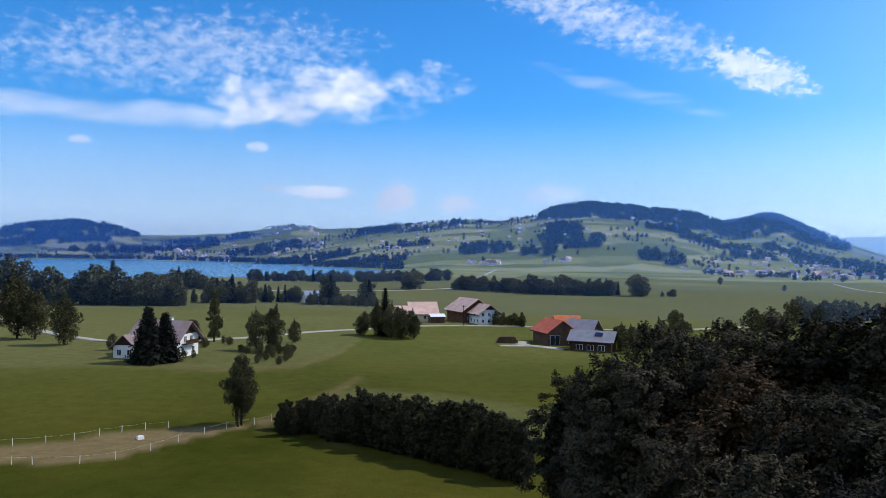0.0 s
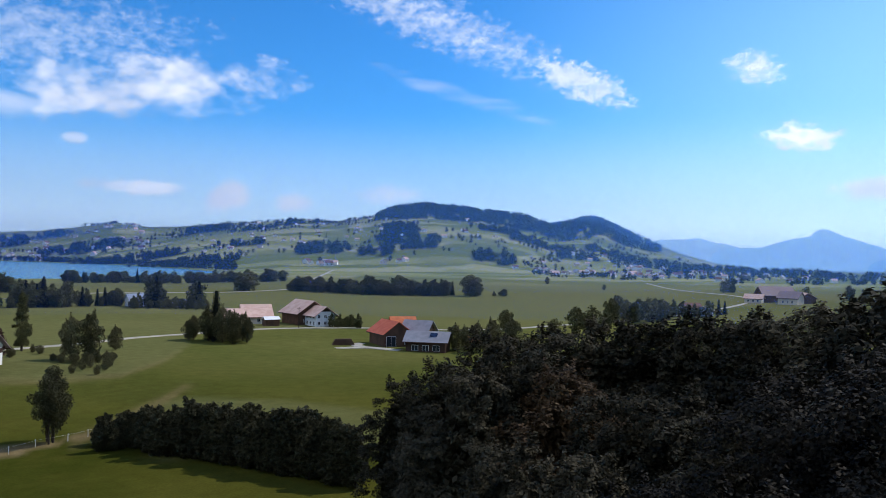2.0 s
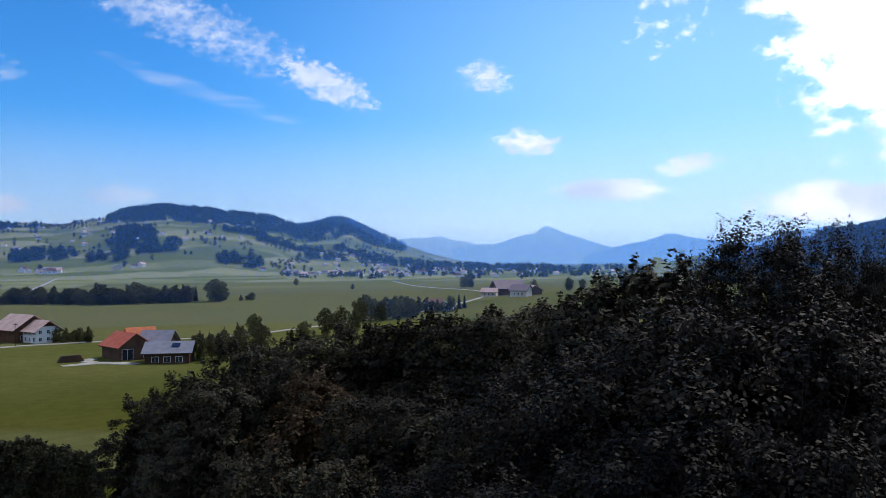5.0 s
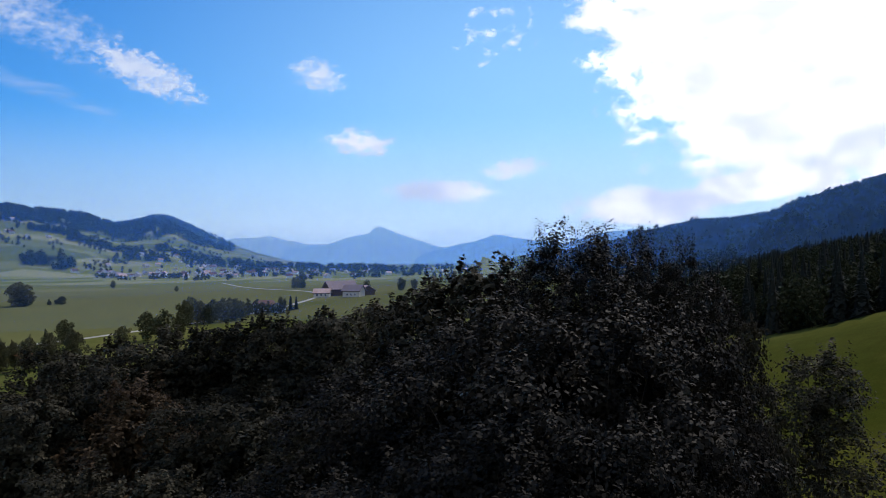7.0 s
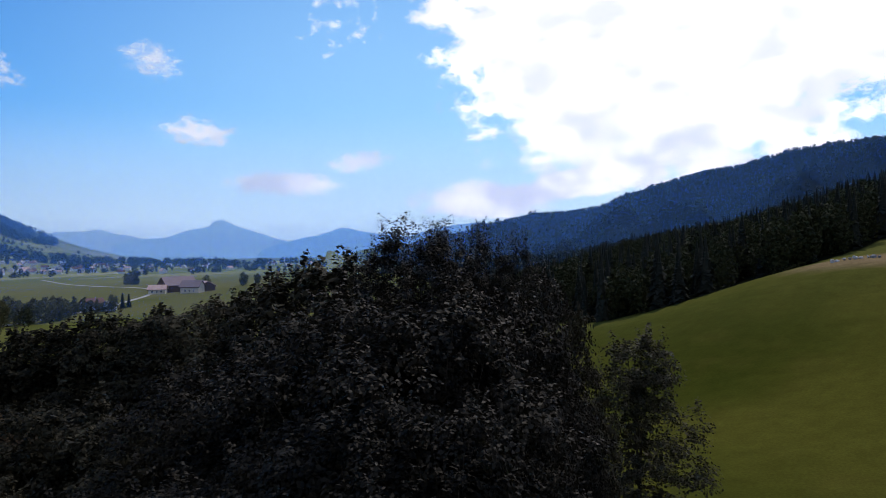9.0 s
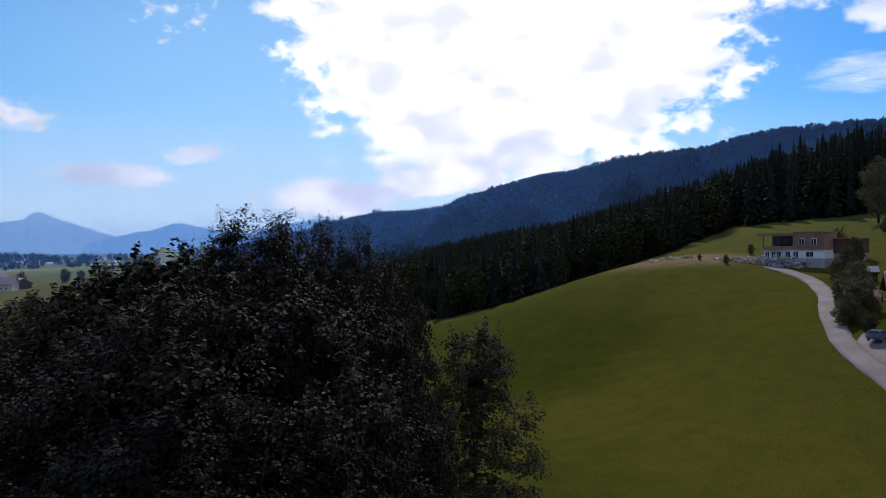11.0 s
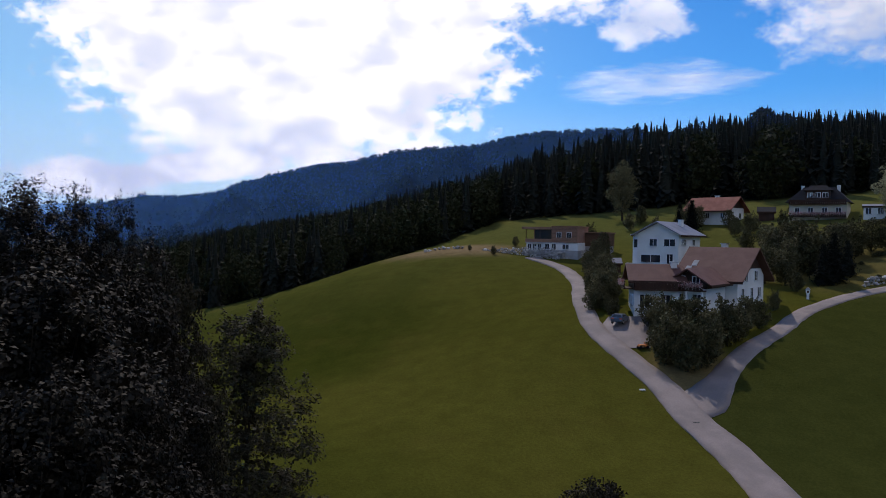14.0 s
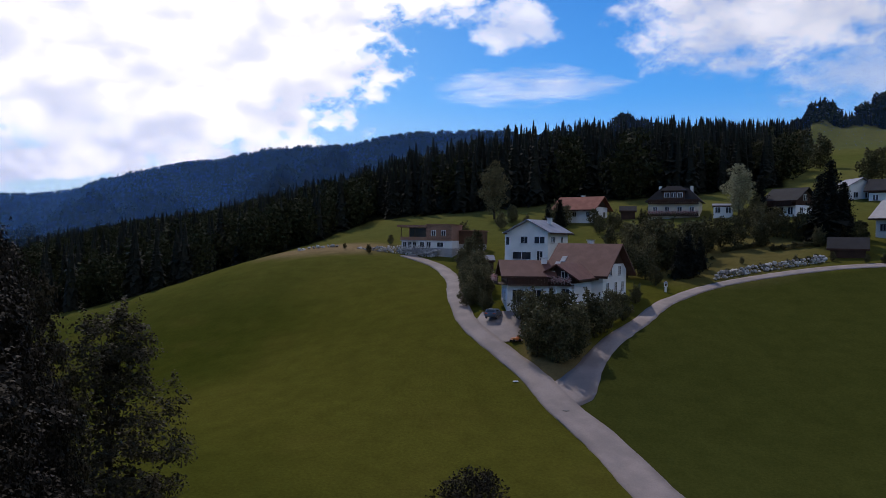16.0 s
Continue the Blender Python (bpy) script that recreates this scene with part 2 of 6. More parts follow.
def ground_material():
    m = bpy.data.materials.new("meadow")
    m.use_nodes = True
    n = Nodes(m.node_tree)
    at = n.add("ShaderNodeNewGeometry").outputs["Position"]
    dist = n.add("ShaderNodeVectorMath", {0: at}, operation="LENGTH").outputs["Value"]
    warp = n.add("ShaderNodeVectorMath", {0: n.add("ShaderNodeTexNoise", {"Vector": at, "Scale": .006, "Detail": 3.0}).outputs["Color"], 1: (190, 120, 0)}, operation="MULTIPLY").outputs[0]
    bent = n.add("ShaderNodeVectorMath", {0: at, 1: warp}, operation="ADD").outputs[0]
    cells = n.add("ShaderNodeTexVoronoi", {"Vector": n.add("ShaderNodeVectorMath", {0: bent, 1: (.62, 1.25, 0)}, operation="MULTIPLY").outputs[0], "Scale": 0.0075, "Randomness": 1.0}).outputs["Color"]
    pick = n.add("ShaderNodeSeparateColor", {0: cells}).outputs[0]
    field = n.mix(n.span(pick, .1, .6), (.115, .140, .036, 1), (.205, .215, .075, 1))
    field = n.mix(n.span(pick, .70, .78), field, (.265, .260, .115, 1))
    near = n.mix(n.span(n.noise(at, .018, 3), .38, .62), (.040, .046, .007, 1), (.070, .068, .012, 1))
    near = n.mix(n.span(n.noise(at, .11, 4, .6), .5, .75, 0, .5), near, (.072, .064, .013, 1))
    # Paler with distance, so brightness and haze sit in the grass colour.
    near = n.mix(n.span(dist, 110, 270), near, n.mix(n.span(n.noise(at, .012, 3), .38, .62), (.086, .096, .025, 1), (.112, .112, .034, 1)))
    hay = n.add("ShaderNodeAttribute", attribute_name="hay").outputs["Fac"]
    # Mown fields, their blue raised to stand for thin haze.
    near = n.mix(hay, near, n.mix(n.noise(at, .03, 4), (.124, .128, .052, 1), (.152, .146, .066, 1)))
    dark_field = n.add("ShaderNodeAttribute", attribute_name="dark_field").outputs["Fac"]
    # Darker field right of the lane, shade on that side put into its green.
    near = n.mix(dark_field, near, n.mix(n.noise(at, .05, 4), (.034, .040, .009, 1), (.046, .050, .012, 1)))
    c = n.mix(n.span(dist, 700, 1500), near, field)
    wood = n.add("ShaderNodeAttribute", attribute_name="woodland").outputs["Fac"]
    # Near-black: the trees' own shade is put into the ground under them.
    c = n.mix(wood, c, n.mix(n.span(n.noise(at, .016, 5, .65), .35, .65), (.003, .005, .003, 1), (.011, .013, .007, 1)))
    bare = n.add("ShaderNodeAttribute", attribute_name="bare").outputs["Fac"]
    c = n.mix(bare, c, n.mix(n.noise(at, .7, 5, .7), (.155, .108, .052, 1), (.24, .175, .098, 1)))
    small = n.noise(at, 3.5, 6, .7)
    gain = n.math("MULTIPLY", n.span(small, .25, .75, .75, 1.25, False), n.span(n.noise(at, .35, 4, .6), .3, .7, .88, 1.12, False))
    c = n.add("ShaderNodeVectorMath", {0: c, 1: n.add("ShaderNodeCombineXYZ", {0: gain, 1: gain, 2: gain}).outputs[0]}, operation="MULTIPLY").outputs[0]
    b = n.add("ShaderNodeBsdfPrincipled", {"Base Color": c, "Roughness": 1.0, "Specular IOR Level": 0.0})
    n.tree.links.new(n.add("ShaderNodeBump", {"Strength": 0.5, "Distance": 0.12, "Height": small}).outputs[0], b.inputs["Normal"])
    n.add("ShaderNodeOutputMaterial", {0: b.outputs[0]})
    return m


def water_material():
    m = bpy.data.materials.new("lake_water")
    m.use_nodes = True
    n = Nodes(m.node_tree)
    at = n.add("ShaderNodeNewGeometry").outputs["Position"]
    ripple = n.noise(n.add("ShaderNodeVectorMath", {0: at, 1: (1, .35, 1)}, operation="MULTIPLY").outputs[0], .06, 5, .6)
    b = n.add("ShaderNodeBsdfPrincipled", {"Base Color": (.06, .20, .30, 1), "Roughness": 0.25, "IOR": 1.33})
    n.tree.links.new(n.add("ShaderNodeBump", {"Strength": 0.35, "Distance": 1.0, "Height": ripple}).outputs[0], b.inputs["Normal"])
    n.add("ShaderNodeOutputMaterial", {0: b.outputs[0]})
    return m


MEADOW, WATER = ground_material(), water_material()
ROAD = material("asphalt_lane", (.27, .222, .205), .9, .25, .25, 6, .3, tint=(.205, .17, .158))
GRAVEL = material("gravel_track", (.42, .39, .33), .95, .3, .3, 8, .3)
PALE_ROAD = material("pale_lane", (.37, .34, .28), .9, .15, .1, 4)
PLASTER = material("white_plaster", (.78, .78, .76), .85, .08, .5, 8, .1)
CREAM = material("cream_plaster", (.66, .58, .46), .85, .1, .5, 8)
BROWN_TILE = material("brown_roof_tiles", (.105, .046, .038), .8, .25, .6, 6, .3, tint=(.13, .062, .05), per_object=.12)
RED_TILE = material("red_roof_tiles", (.55, .11, .055), .75, .22, .6, 6, .3, tint=(.62, .16, .085), per_object=.1)
ORANGE_TILE = material("orange_roof_tiles", (.58, .17, .07), .75, .22, .6, 6, .3)
PALE_TILE = material("weathered_roof_tiles", (.54, .35, .29), .9, .25, .4, 5, .3, tint=(.64, .45, .38))
DULL_RED = material("dull_red_roof_tiles", (.19, .055, .038), .85, .25, .6, 6, .3, tint=(.24, .08, .055))
GREY_TILE = material("grey_roof_sheets", (.2, .2, .23), .55, .2, .5, 5, .2, tint=(.25, .25, .28))
DARK_TILE = material("dark_slate_roof", (.022, .022, .026), .9, .25, .5, 5, .2)
DARK_WOOD = material("dark_stained_boards", (.06, .028, .018), .7, .3, .8, 9, .3)
BARN_WOOD = material("weathered_barn_boards", (.12, .065, .04), .85, .35, .5, 5, .3)
LARCH = material("larch_cladding", (.30, .165, .115), .75, .2, .6, 9, .2, tint=(.26, .14, .095))
MAUVE_TILE = material("mauve_roof_tiles", (.23, .17, .175), .85, .25, .6, 6, .3, tint=(.28, .21, .21))
WHITE = material("white_paint", (.8, .8, .8), .5, .06, 1, 8)
METAL = material("galvanised_metal", (.5, .51, .53), .35, .15, 1, 9, metal=.8)
STONE = material("rough_limestone", (.44, .42, .40), .95, .35, .8, 5, .5, per_object=.45)
CONCRETE = material("grey_concrete", (.36, .36, .37), .9, .15, .6, 6, .2)
BARK = material("tree_bark", (.055, .043, .032), .95, .4, 1.2, 10, .5)
RUBBER = material("black_rubber", (.02, .02, .02), .8, .1)
CAR_PAINT = material("silver_blue_car_paint", (.11, .14, .19), .3, .06, 1, 8, metal=.5, spec=.6)
FLOWER = material("pale_geraniums", (.62, .5, .45), .9, .4, 3, 14, .3, tint=(.5, .2, .2))
ORANGE = material("orange_plastic", (.75, .26, .08), .5, .1)
POST = material("white_fence_plastic", (.75, .75, .73), .5, .08)
SOLAR = material("solar_panel", (.02, .025, .05), .15, .2, 1, 6, spec=.7)
IRON = material("cast_iron", (.05, .05, .05), .6, .2)
GLASS = bpy.data.materials.new("window_glass")
GLASS.use_nodes = True
gn = Nodes(GLASS.node_tree)
gn.add("ShaderNodeOutputMaterial", {0: gn.add("ShaderNodeBsdfPrincipled", {"Base Color": (.025, .03, .04, 1), "Roughness": .08, "Specular IOR Level": .6}).outputs[0]})
# Nearest trees: their shade is put into a leaf colour darker than the grove's.
LEAF_BIG = leaf_material("shaded_near_leaves", (.010, .0088, .006), (.025, .021, .015), .10, .25, .22, .10)
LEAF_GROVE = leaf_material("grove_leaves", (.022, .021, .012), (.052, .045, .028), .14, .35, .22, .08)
LEAF_MID = leaf_material("broad_leaves", (.062, .070, .027), (.118, .110, .046), .2)
LEAF_RUST = leaf_material("rusty_leaves", (.052, .032, .015), (.074, .046, .021), .12)
LEAF_GARDEN = leaf_material("garden_leaves", (.056, .060, .026), (.105, .096, .048), .2)
LEAF_PALE = leaf_material("willow_leaves", (.17, .18, .11), (.26, .26, .17), .45)
LEAF_RED = leaf_material("copper_leaves", (.05, .02, .022), (.07, .03, .03))
LEAF_HEDGE = leaf_material("hedge_leaves", (.026, .028, .013), (.054, .050, .026), .14, .2, .3)
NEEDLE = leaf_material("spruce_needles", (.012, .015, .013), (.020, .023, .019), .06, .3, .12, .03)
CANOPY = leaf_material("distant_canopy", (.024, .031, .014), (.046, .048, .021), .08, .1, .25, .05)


# ---- helpers for meshes ----
class Shape:
    """Collects vertices and faces of one mesh."""

    def __init__(self):
        self.v, self.f = [], []

    def quad(self, a, b, c, d):
        k = len(self.v)
        self.v += [a, b, c, d]
        self.f.append((k, k + 1, k + 2, k + 3))

    def prism(self, ring, top):
        """A closed solid between two rings of equal length, ring below, counter-clockwise from above."""
        k, n = len(self.v), len(ring)
        self.v += list(ring) + list(top)
        self.f += [tuple(range(k + n - 1, k - 1, -1)), tuple(range(k + n, k + 2 * n))]
        self.f += [(k + i, k + (i + 1) % n, k + n + (i + 1) % n, k + n + i) for i in range(n)]
        return self

    def box(self, x0, y0, z0, x1, y1, z1, taper=0.0):
        x0, x1, y0, y1, z0, z1 = min(x0, x1), max(x0, x1), min(y0, y1), max(y0, y1), min(z0, z1), max(z0, z1)
        return self.prism([(x0, y0, z0), (x1, y0, z0), (x1, y1, z0), (x0, y1, z0)],
                          [(x0 + taper, y0 + taper, z1), (x1 - taper, y0 + taper, z1), (x1 - taper, y1 - taper, z1), (x0 + taper, y1 - taper, z1)])

    def tube(self, a, b, r0, r1, n=8):
        a, b = Vector(a), Vector(b)
        d = (b - a).normalized()
        u = d.orthogonal().normalized()
        w = d.cross(u)
        ring = [(math.cos(math.tau * i / n), math.sin(math.tau * i / n)) for i in range(n)]
        return self.prism([tuple(a + (u * c + w * s) * r0) for c, s in ring], [tuple(b + (u * c + w * s) * r1) for c, s in ring])

    def mesh(self, name, mat):
        me = bpy.data.meshes.new(name)
        me.from_pydata([tuple(p) for p in self.v], [], self.f)
        me.materials.append(mat)
        me.update()
        return me


def part(name, shape, mat, parent, label=""):
    ob = new(name, shape.mesh(name, mat) if isinstance(shape, Shape) else shape)
    ob.parent = parent
    return tagged(ob, label)


def thing(name, m, label, category, group="", kind=""):
    ob = new(name)
    ob.matrix_basis = m
    return tagged(ob, label, category, group, kind)


def stand(bearing, dist, turn=0.0, up=0.0):
    """A pose on the land: local -y faces the craft's station, turned by so many degrees."""
    return pose(*on_land(bearing, dist, up), 0, 0, bearing + turn)


def array_mesh(name, verts, quads, mat, smooth=False):
    """A mesh from numpy arrays: verts (n, 3), quads (m, 4)."""
    me = bpy.data.meshes.new(name)
    me.vertices.add(len(verts))
    me.vertices.foreach_set("co", np.ascontiguousarray(verts, dtype=np.float32).ravel())
    k = quads.shape[1]
    me.loops.add(quads.size)
    me.loops.foreach_set("vertex_index", np.ascontiguousarray(quads, dtype=np.int32).ravel())
    me.polygons.add(len(quads))
    me.polygons.foreach_set("loop_start", np.arange(len(quads), dtype=np.int32) * k)
    me.materials.append(mat)
    me.update(calc_edges=True)
    if smooth:
        me.shade_smooth()
    return me


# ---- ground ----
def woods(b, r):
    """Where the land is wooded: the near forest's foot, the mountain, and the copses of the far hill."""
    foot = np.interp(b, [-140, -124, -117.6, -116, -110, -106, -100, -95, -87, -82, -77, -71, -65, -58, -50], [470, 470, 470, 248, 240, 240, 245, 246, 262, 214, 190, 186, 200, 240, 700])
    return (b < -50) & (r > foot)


COPSES = [(-7.2, 2150, 1.5, 110), (-3.6, 2300, 1.7, 120), (-8.6, 2500, 1.6, 210), (-9.8, 2250, 2.2, 130), (-16.2, 2050, 1.9, 110), (-11, 3150, 4.0, 330), (-14.5, 3100, 3.6, 220),
          (-17, 3050, 2.6, 260), (-21, 3500, 4, 700), (-24, 3600, 4, 600), (-16.5, 2650, 2.5, 60), (-19.5, 2500, 2.8, 60), (-2.0, 2260, .8, 120), (26, 4100, 4.5, 350), (9.5, 4050, 3.2, 200),
          (13, 3000, 3, 90), (10, 2450, 4, 80), (6.5, 2100, 4, 70), (1.0, 2900, 2.0, 40), (5, 3100, 2.5, 50), (-1.5, 3000, 2, 40), (17, 3700, 3, 60), (21, 3450, 5, 80), (-22, 2300, 2.0, 60), (-25, 2600, 3, 90),
          (-28, 2400, 3, 60), (-31, 2700, 3.5, 80), (27, 3700, 4, 90), (2.5, 2500, 2, 40), (-34.5, 2300, 2.5, 55), (-38, 2000, 2, 35), (-41, 1850, 1.8, 35), (-43, 2400, 2, 45), (-29.5, 1900, 1.6, 30), (-36, 2600, 3, 50)]


def clearing(b, r):
    """Where the copses of the far hill leave gaps."""
    return np.sin(b * 2.3 + r / 120) * np.sin(b * 1.1 - r / 190 + 1) + .5 * np.sin(b * 5.1 - r / 60) > .52


def make_ground():
    b = np.concatenate([np.arange(-180, -128, 3.0), np.arange(-128, 36, 0.45), np.arange(36, 180, 3.0)])
    b = b[:len(b) // 2 * 2]
    r = np.geomspace(4, 4950, 270)
    bb, rr = np.meshgrid(b, r)
    x, y = plan(bb, rr)
    z = land(x, y)
    nb = len(b)
    i, j = np.meshgrid(np.arange(nb), np.arange(len(r) - 1))
    i, j = i.ravel(), j.ravel()
    k = (i + 1) % nb
    q = np.stack([j * nb + i, j * nb + nb + i, j * nb + nb + k, j * nb + k], 1)[:, ::-1]
    verts = np.stack([x.ravel(), y.ravel(), z.ravel()], 1)
    cap = np.arange(0, nb, 2)
    q = np.vstack([q, np.stack([np.full(len(cap), len(verts)), cap, cap + 1, (cap + 2) % nb], 1)[:, [0, 3, 2, 1]]])
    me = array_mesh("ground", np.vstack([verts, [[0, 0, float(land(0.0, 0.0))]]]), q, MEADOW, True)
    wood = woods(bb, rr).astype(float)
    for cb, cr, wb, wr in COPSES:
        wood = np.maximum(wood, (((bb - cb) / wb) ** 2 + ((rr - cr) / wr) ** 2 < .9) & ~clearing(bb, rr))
    bare = np.clip(1.3 - ((bb + 83.8) / 5.5) ** 2 - ((rr - 176) / 11) ** 2, 0, 1)
    bare = np.maximum(bare, .6 * np.clip(1.3 - ((bb + 100.6) / 2.9) ** 2 - ((rr - 91) / 9.5) ** 2, 0, 1))
    bare = np.maximum(bare, .28 * np.clip(1.5 - ((bb + 111) / 7.5) ** 2 - ((rr - 160) / 24) ** 2, 0, 1))
    worn = np.interp(bb, [6, 6.7, 7.95, 10, 11.2, 12.8], [176, 167, 158, 146, 139, 132])
    bare = np.maximum(bare, .42 * np.exp(-((rr - worn) / 4.5) ** 2) * ease(5, 6.5, bb) * (1 - ease(12.5, 13.5, bb)))
    lower = np.interp(bb, [10, 14, 18, 22, 24.4, 27.5, 30, 40], [138, 131, 124, 117.5, 116.5, 118.5, 121, 135])
    upper = np.interp(bb, [10, 14, 18, 22, 26.5, 30, 40], [140, 134, 133.5, 133, 130, 131, 144])
    strip = ease(-.6, .8, rr - lower) * (1 - ease(-.8, 1.0, rr - upper)) * (bb > 9) * (bb < 45)
    lane = np.interp(bb, [-40, -31, -27, -20.9, -13.2, -4, 1, 5.5, 9.3, 14.1, 18.5, 23.5, 25, 30, 40], [620, 500, 430, 372, 328, 319, 309, 290, 276, 253, 243, 247, 258, 347, 500])
    hay = ease(-6, 6, rr - lane) * .55 * (bb > -42) * (bb < 60)
    track = np.interp(bb, [5.9, 7.6, 10, 12.9, 15.6, 19.5, 30], [249, 213, 192.6, 187.8, 186.5, 190, 200])
    hay = np.maximum(hay, ease(-4, 4, rr - track) * .5 * (bb > 5.9) * (bb < 60))
    band = np.interp(bb, [-9, -6.7, -.85, 5.9, 8], [146, 150, 159, 164, 158])
    hay = np.maximum(hay, .45 * ease(112, 118, rr) * (1 - ease(-3, 3, rr - band)) * ease(-10, -8, bb) * (1 - ease(6.5, 9, bb)))
    inner = np.interp(bb, [-122, -114, -108.7, -105.5, -103.3, -101.3], [47, 52.5, 60.2, 68, 73.6, 78.1])
    outer = np.interp(bb, [-126, -119, -115.9, -111.9, -108.5, -106.6, -104, -103, -101.4], [152, 146.5, 142.5, 135, 121.5, 107.5, 95, 89.5, 82])
    dark_field = ease(0, 2, rr - inner) * (1 - ease(-2, 0, rr - outer)) * (bb < -101.3) * (bb > -150)
    bare = np.maximum(bare, .32 * np.exp(-((rr - track) / 3.6) ** 2) * ease(5.9, 7, bb) * (1 - ease(18, 21, bb)))
    for name, data in (("hay", hay), ("dark_field", dark_field), ("woodland", wood), ("bare", np.maximum(bare, strip * .75))):
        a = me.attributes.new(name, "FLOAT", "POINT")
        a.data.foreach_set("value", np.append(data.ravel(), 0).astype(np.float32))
    return tagged(new("ground", me), "green mown meadows of a wide farmed valley", "meadow", kind="structure")


make_ground()


def ribbon(name, pts, width, mat, label, category="road", up=0.1, closed_ends=True):
    """A lane laid on the land along (bearing, distance) points, with a real edge."""
    p = np.array([plan(b, d) for b, d in pts], float)
    w = np.array([wd if np.isscalar(wd) else wd for wd in (width if hasattr(width, "__len__") else [width] * len(p))], float)
    t = np.concatenate([[0], np.cumsum(np.hypot(*np.diff(p, axis=0).T))])
    n = max(4, int(t[-1] / 1.6))
    s = np.linspace(0, t[-1], n)
    # a smooth line through the points
    tang = np.gradient(p, t, axis=0)
    k = np.clip(np.searchsorted(t, s, side="right") - 1, 0, len(t) - 2)
    h = (t[k + 1] - t[k])[:, None]
    u = ((s - t[k])[:, None]) / h
    line = (2 * u ** 3 - 3 * u ** 2 + 1) * p[k] + (u ** 3 - 2 * u ** 2 + u) * h * tang[k] + (-2 * u ** 3 + 3 * u ** 2) * p[k + 1] + (u ** 3 - u ** 2) * h * tang[k + 1]
    d = np.gradient(line, axis=0)
    d /= np.linalg.norm(d, axis=1)[:, None]
    side = np.stack([-d[:, 1], d[:, 0]], 1)
    half = np.interp(s, t, w)[:, None] / 2
    rng = np.random.default_rng(len(pts))
    cols = []
    for f, dz in ((-1, -.25), (-1, 0), (-.5, .02), (0, .03), (.5, .02), (1, 0), (1, -.25)):
        wob = rng.normal(0, .06, (n, 1)) if abs(f) == 1 else 0
        q = line + side * (half * f + wob)
        cols.append(np.column_stack([q, land(q[:, 0], q[:, 1]) + up + dz]))
    m = len(cols)
    v = np.stack(cols, 1).reshape(-1, 3)
    i, j = np.meshgrid(np.arange(m - 1), np.arange(n - 1))
    i, j = i.ravel(), j.ravel()
    q = np.stack([j * m + i, j * m + i + 1, j * m + m + i + 1, j * m + m + i], 1)[:, ::-1]
    return tagged(new(name, array_mesh(name, v, q, mat, True)), label, category, kind="structure")


LANE = [(-122, 47), (-114, 52.5), (-108.7, 60.2), (-105.5, 68), (-103.3, 73.6), (-101.3, 78.1), (-98.8, 86.2), (-97.1, 91), (-95.6, 96), (-94.5, 100.6), (-93.2, 117), (-92.7, 140), (-91.2, 157), (-89.4, 165.5)]
ribbon("road_1", LANE, [3.9, 3.9, 3.9, 3.8, 3.8, 3.6, 3.1, 2.8, 2.7, 2.6, 2.6, 2.7, 2.9, 3.3], ROAD, "grey asphalt lane winding up the hillside", up=.18)
ribbon("road_2", [(-100.4, 79.5), (-101.4, 82), (-102.3, 85.5), (-103.0, 89.5), (-104.0, 95), (-106.6, 107.5), (-108.5, 121.5), (-111.9, 135), (-115.9, 142.5), (-119, 146.5), (-126, 152)], [3.4, 5.6, 4.2, 3.0, 2.5, 2.3, 2.4, 2.6, 2.6, 2.6, 2.6], ROAD, "narrow grey lane branching off past a garden", up=.07)
ribbon("driveway", [(-96.6, 95.5), (-96.4, 99), (-96.3, 103), (-96.5, 107.5)], [5, 6, 6.5, 5.5], ROAD, "grey paved forecourt beside a house", "driveway", up=.085)
ribbon("road_3", [(34, 420), (29.9, 347), (25, 258), (23.5, 247), (18.5, 243), (14.1, 253), (9.3, 276), (5.5, 290), (.9, 309), (-4.1, 319), (-9.1, 326), (-13.2, 328), (-20.9, 372), (-27, 430), (-31.3, 497), (-33.9, 580), (-30, 800), (-27, 1150)], 3.4, PALE_ROAD, "pale farm lane across the valley meadows", up=.16)
ribbon("road_4", [(-4.4, 252.5), (-5.4, 254), (-6.6, 256.5), (-8.0, 254), (-9.2, 251)], [2.5, 4, 5, 5, 4], GRAVEL, "pale gravel yard beside a barn", up=.14)
ribbon("road_6", [(-6.3, 268), (-5.9, 263), (-6.4, 257)], [3, 3.5, 4], GRAVEL, "pale gravel ramp beside a barn", up=.17)
ribbon("road_5", [(17.5, 560), (12, 640), (4, 655), (-1, 720), (-2.5, 1000), (-4, 1700)], 4.5, PALE_ROAD, "pale lane between far meadows", up=.25)

lake = []
bl = np.linspace(3, 48, 60)
ln, lf = lake_shore(bl)
lake = np.vstack([np.column_stack([*plan(bl, ln - 20), np.full(60, LAKE)]), np.column_stack([*plan(bl, lf + 25), np.full(60, LAKE)])])
lq = np.array([(k + 1, k + 61, k + 60, k)[::-1] for k in range(59)])
lw = array_mesh("water", lake, lq, WATER)
tagged(new("water", lw), "blue lake between wooded shores", "lake", kind="structure")


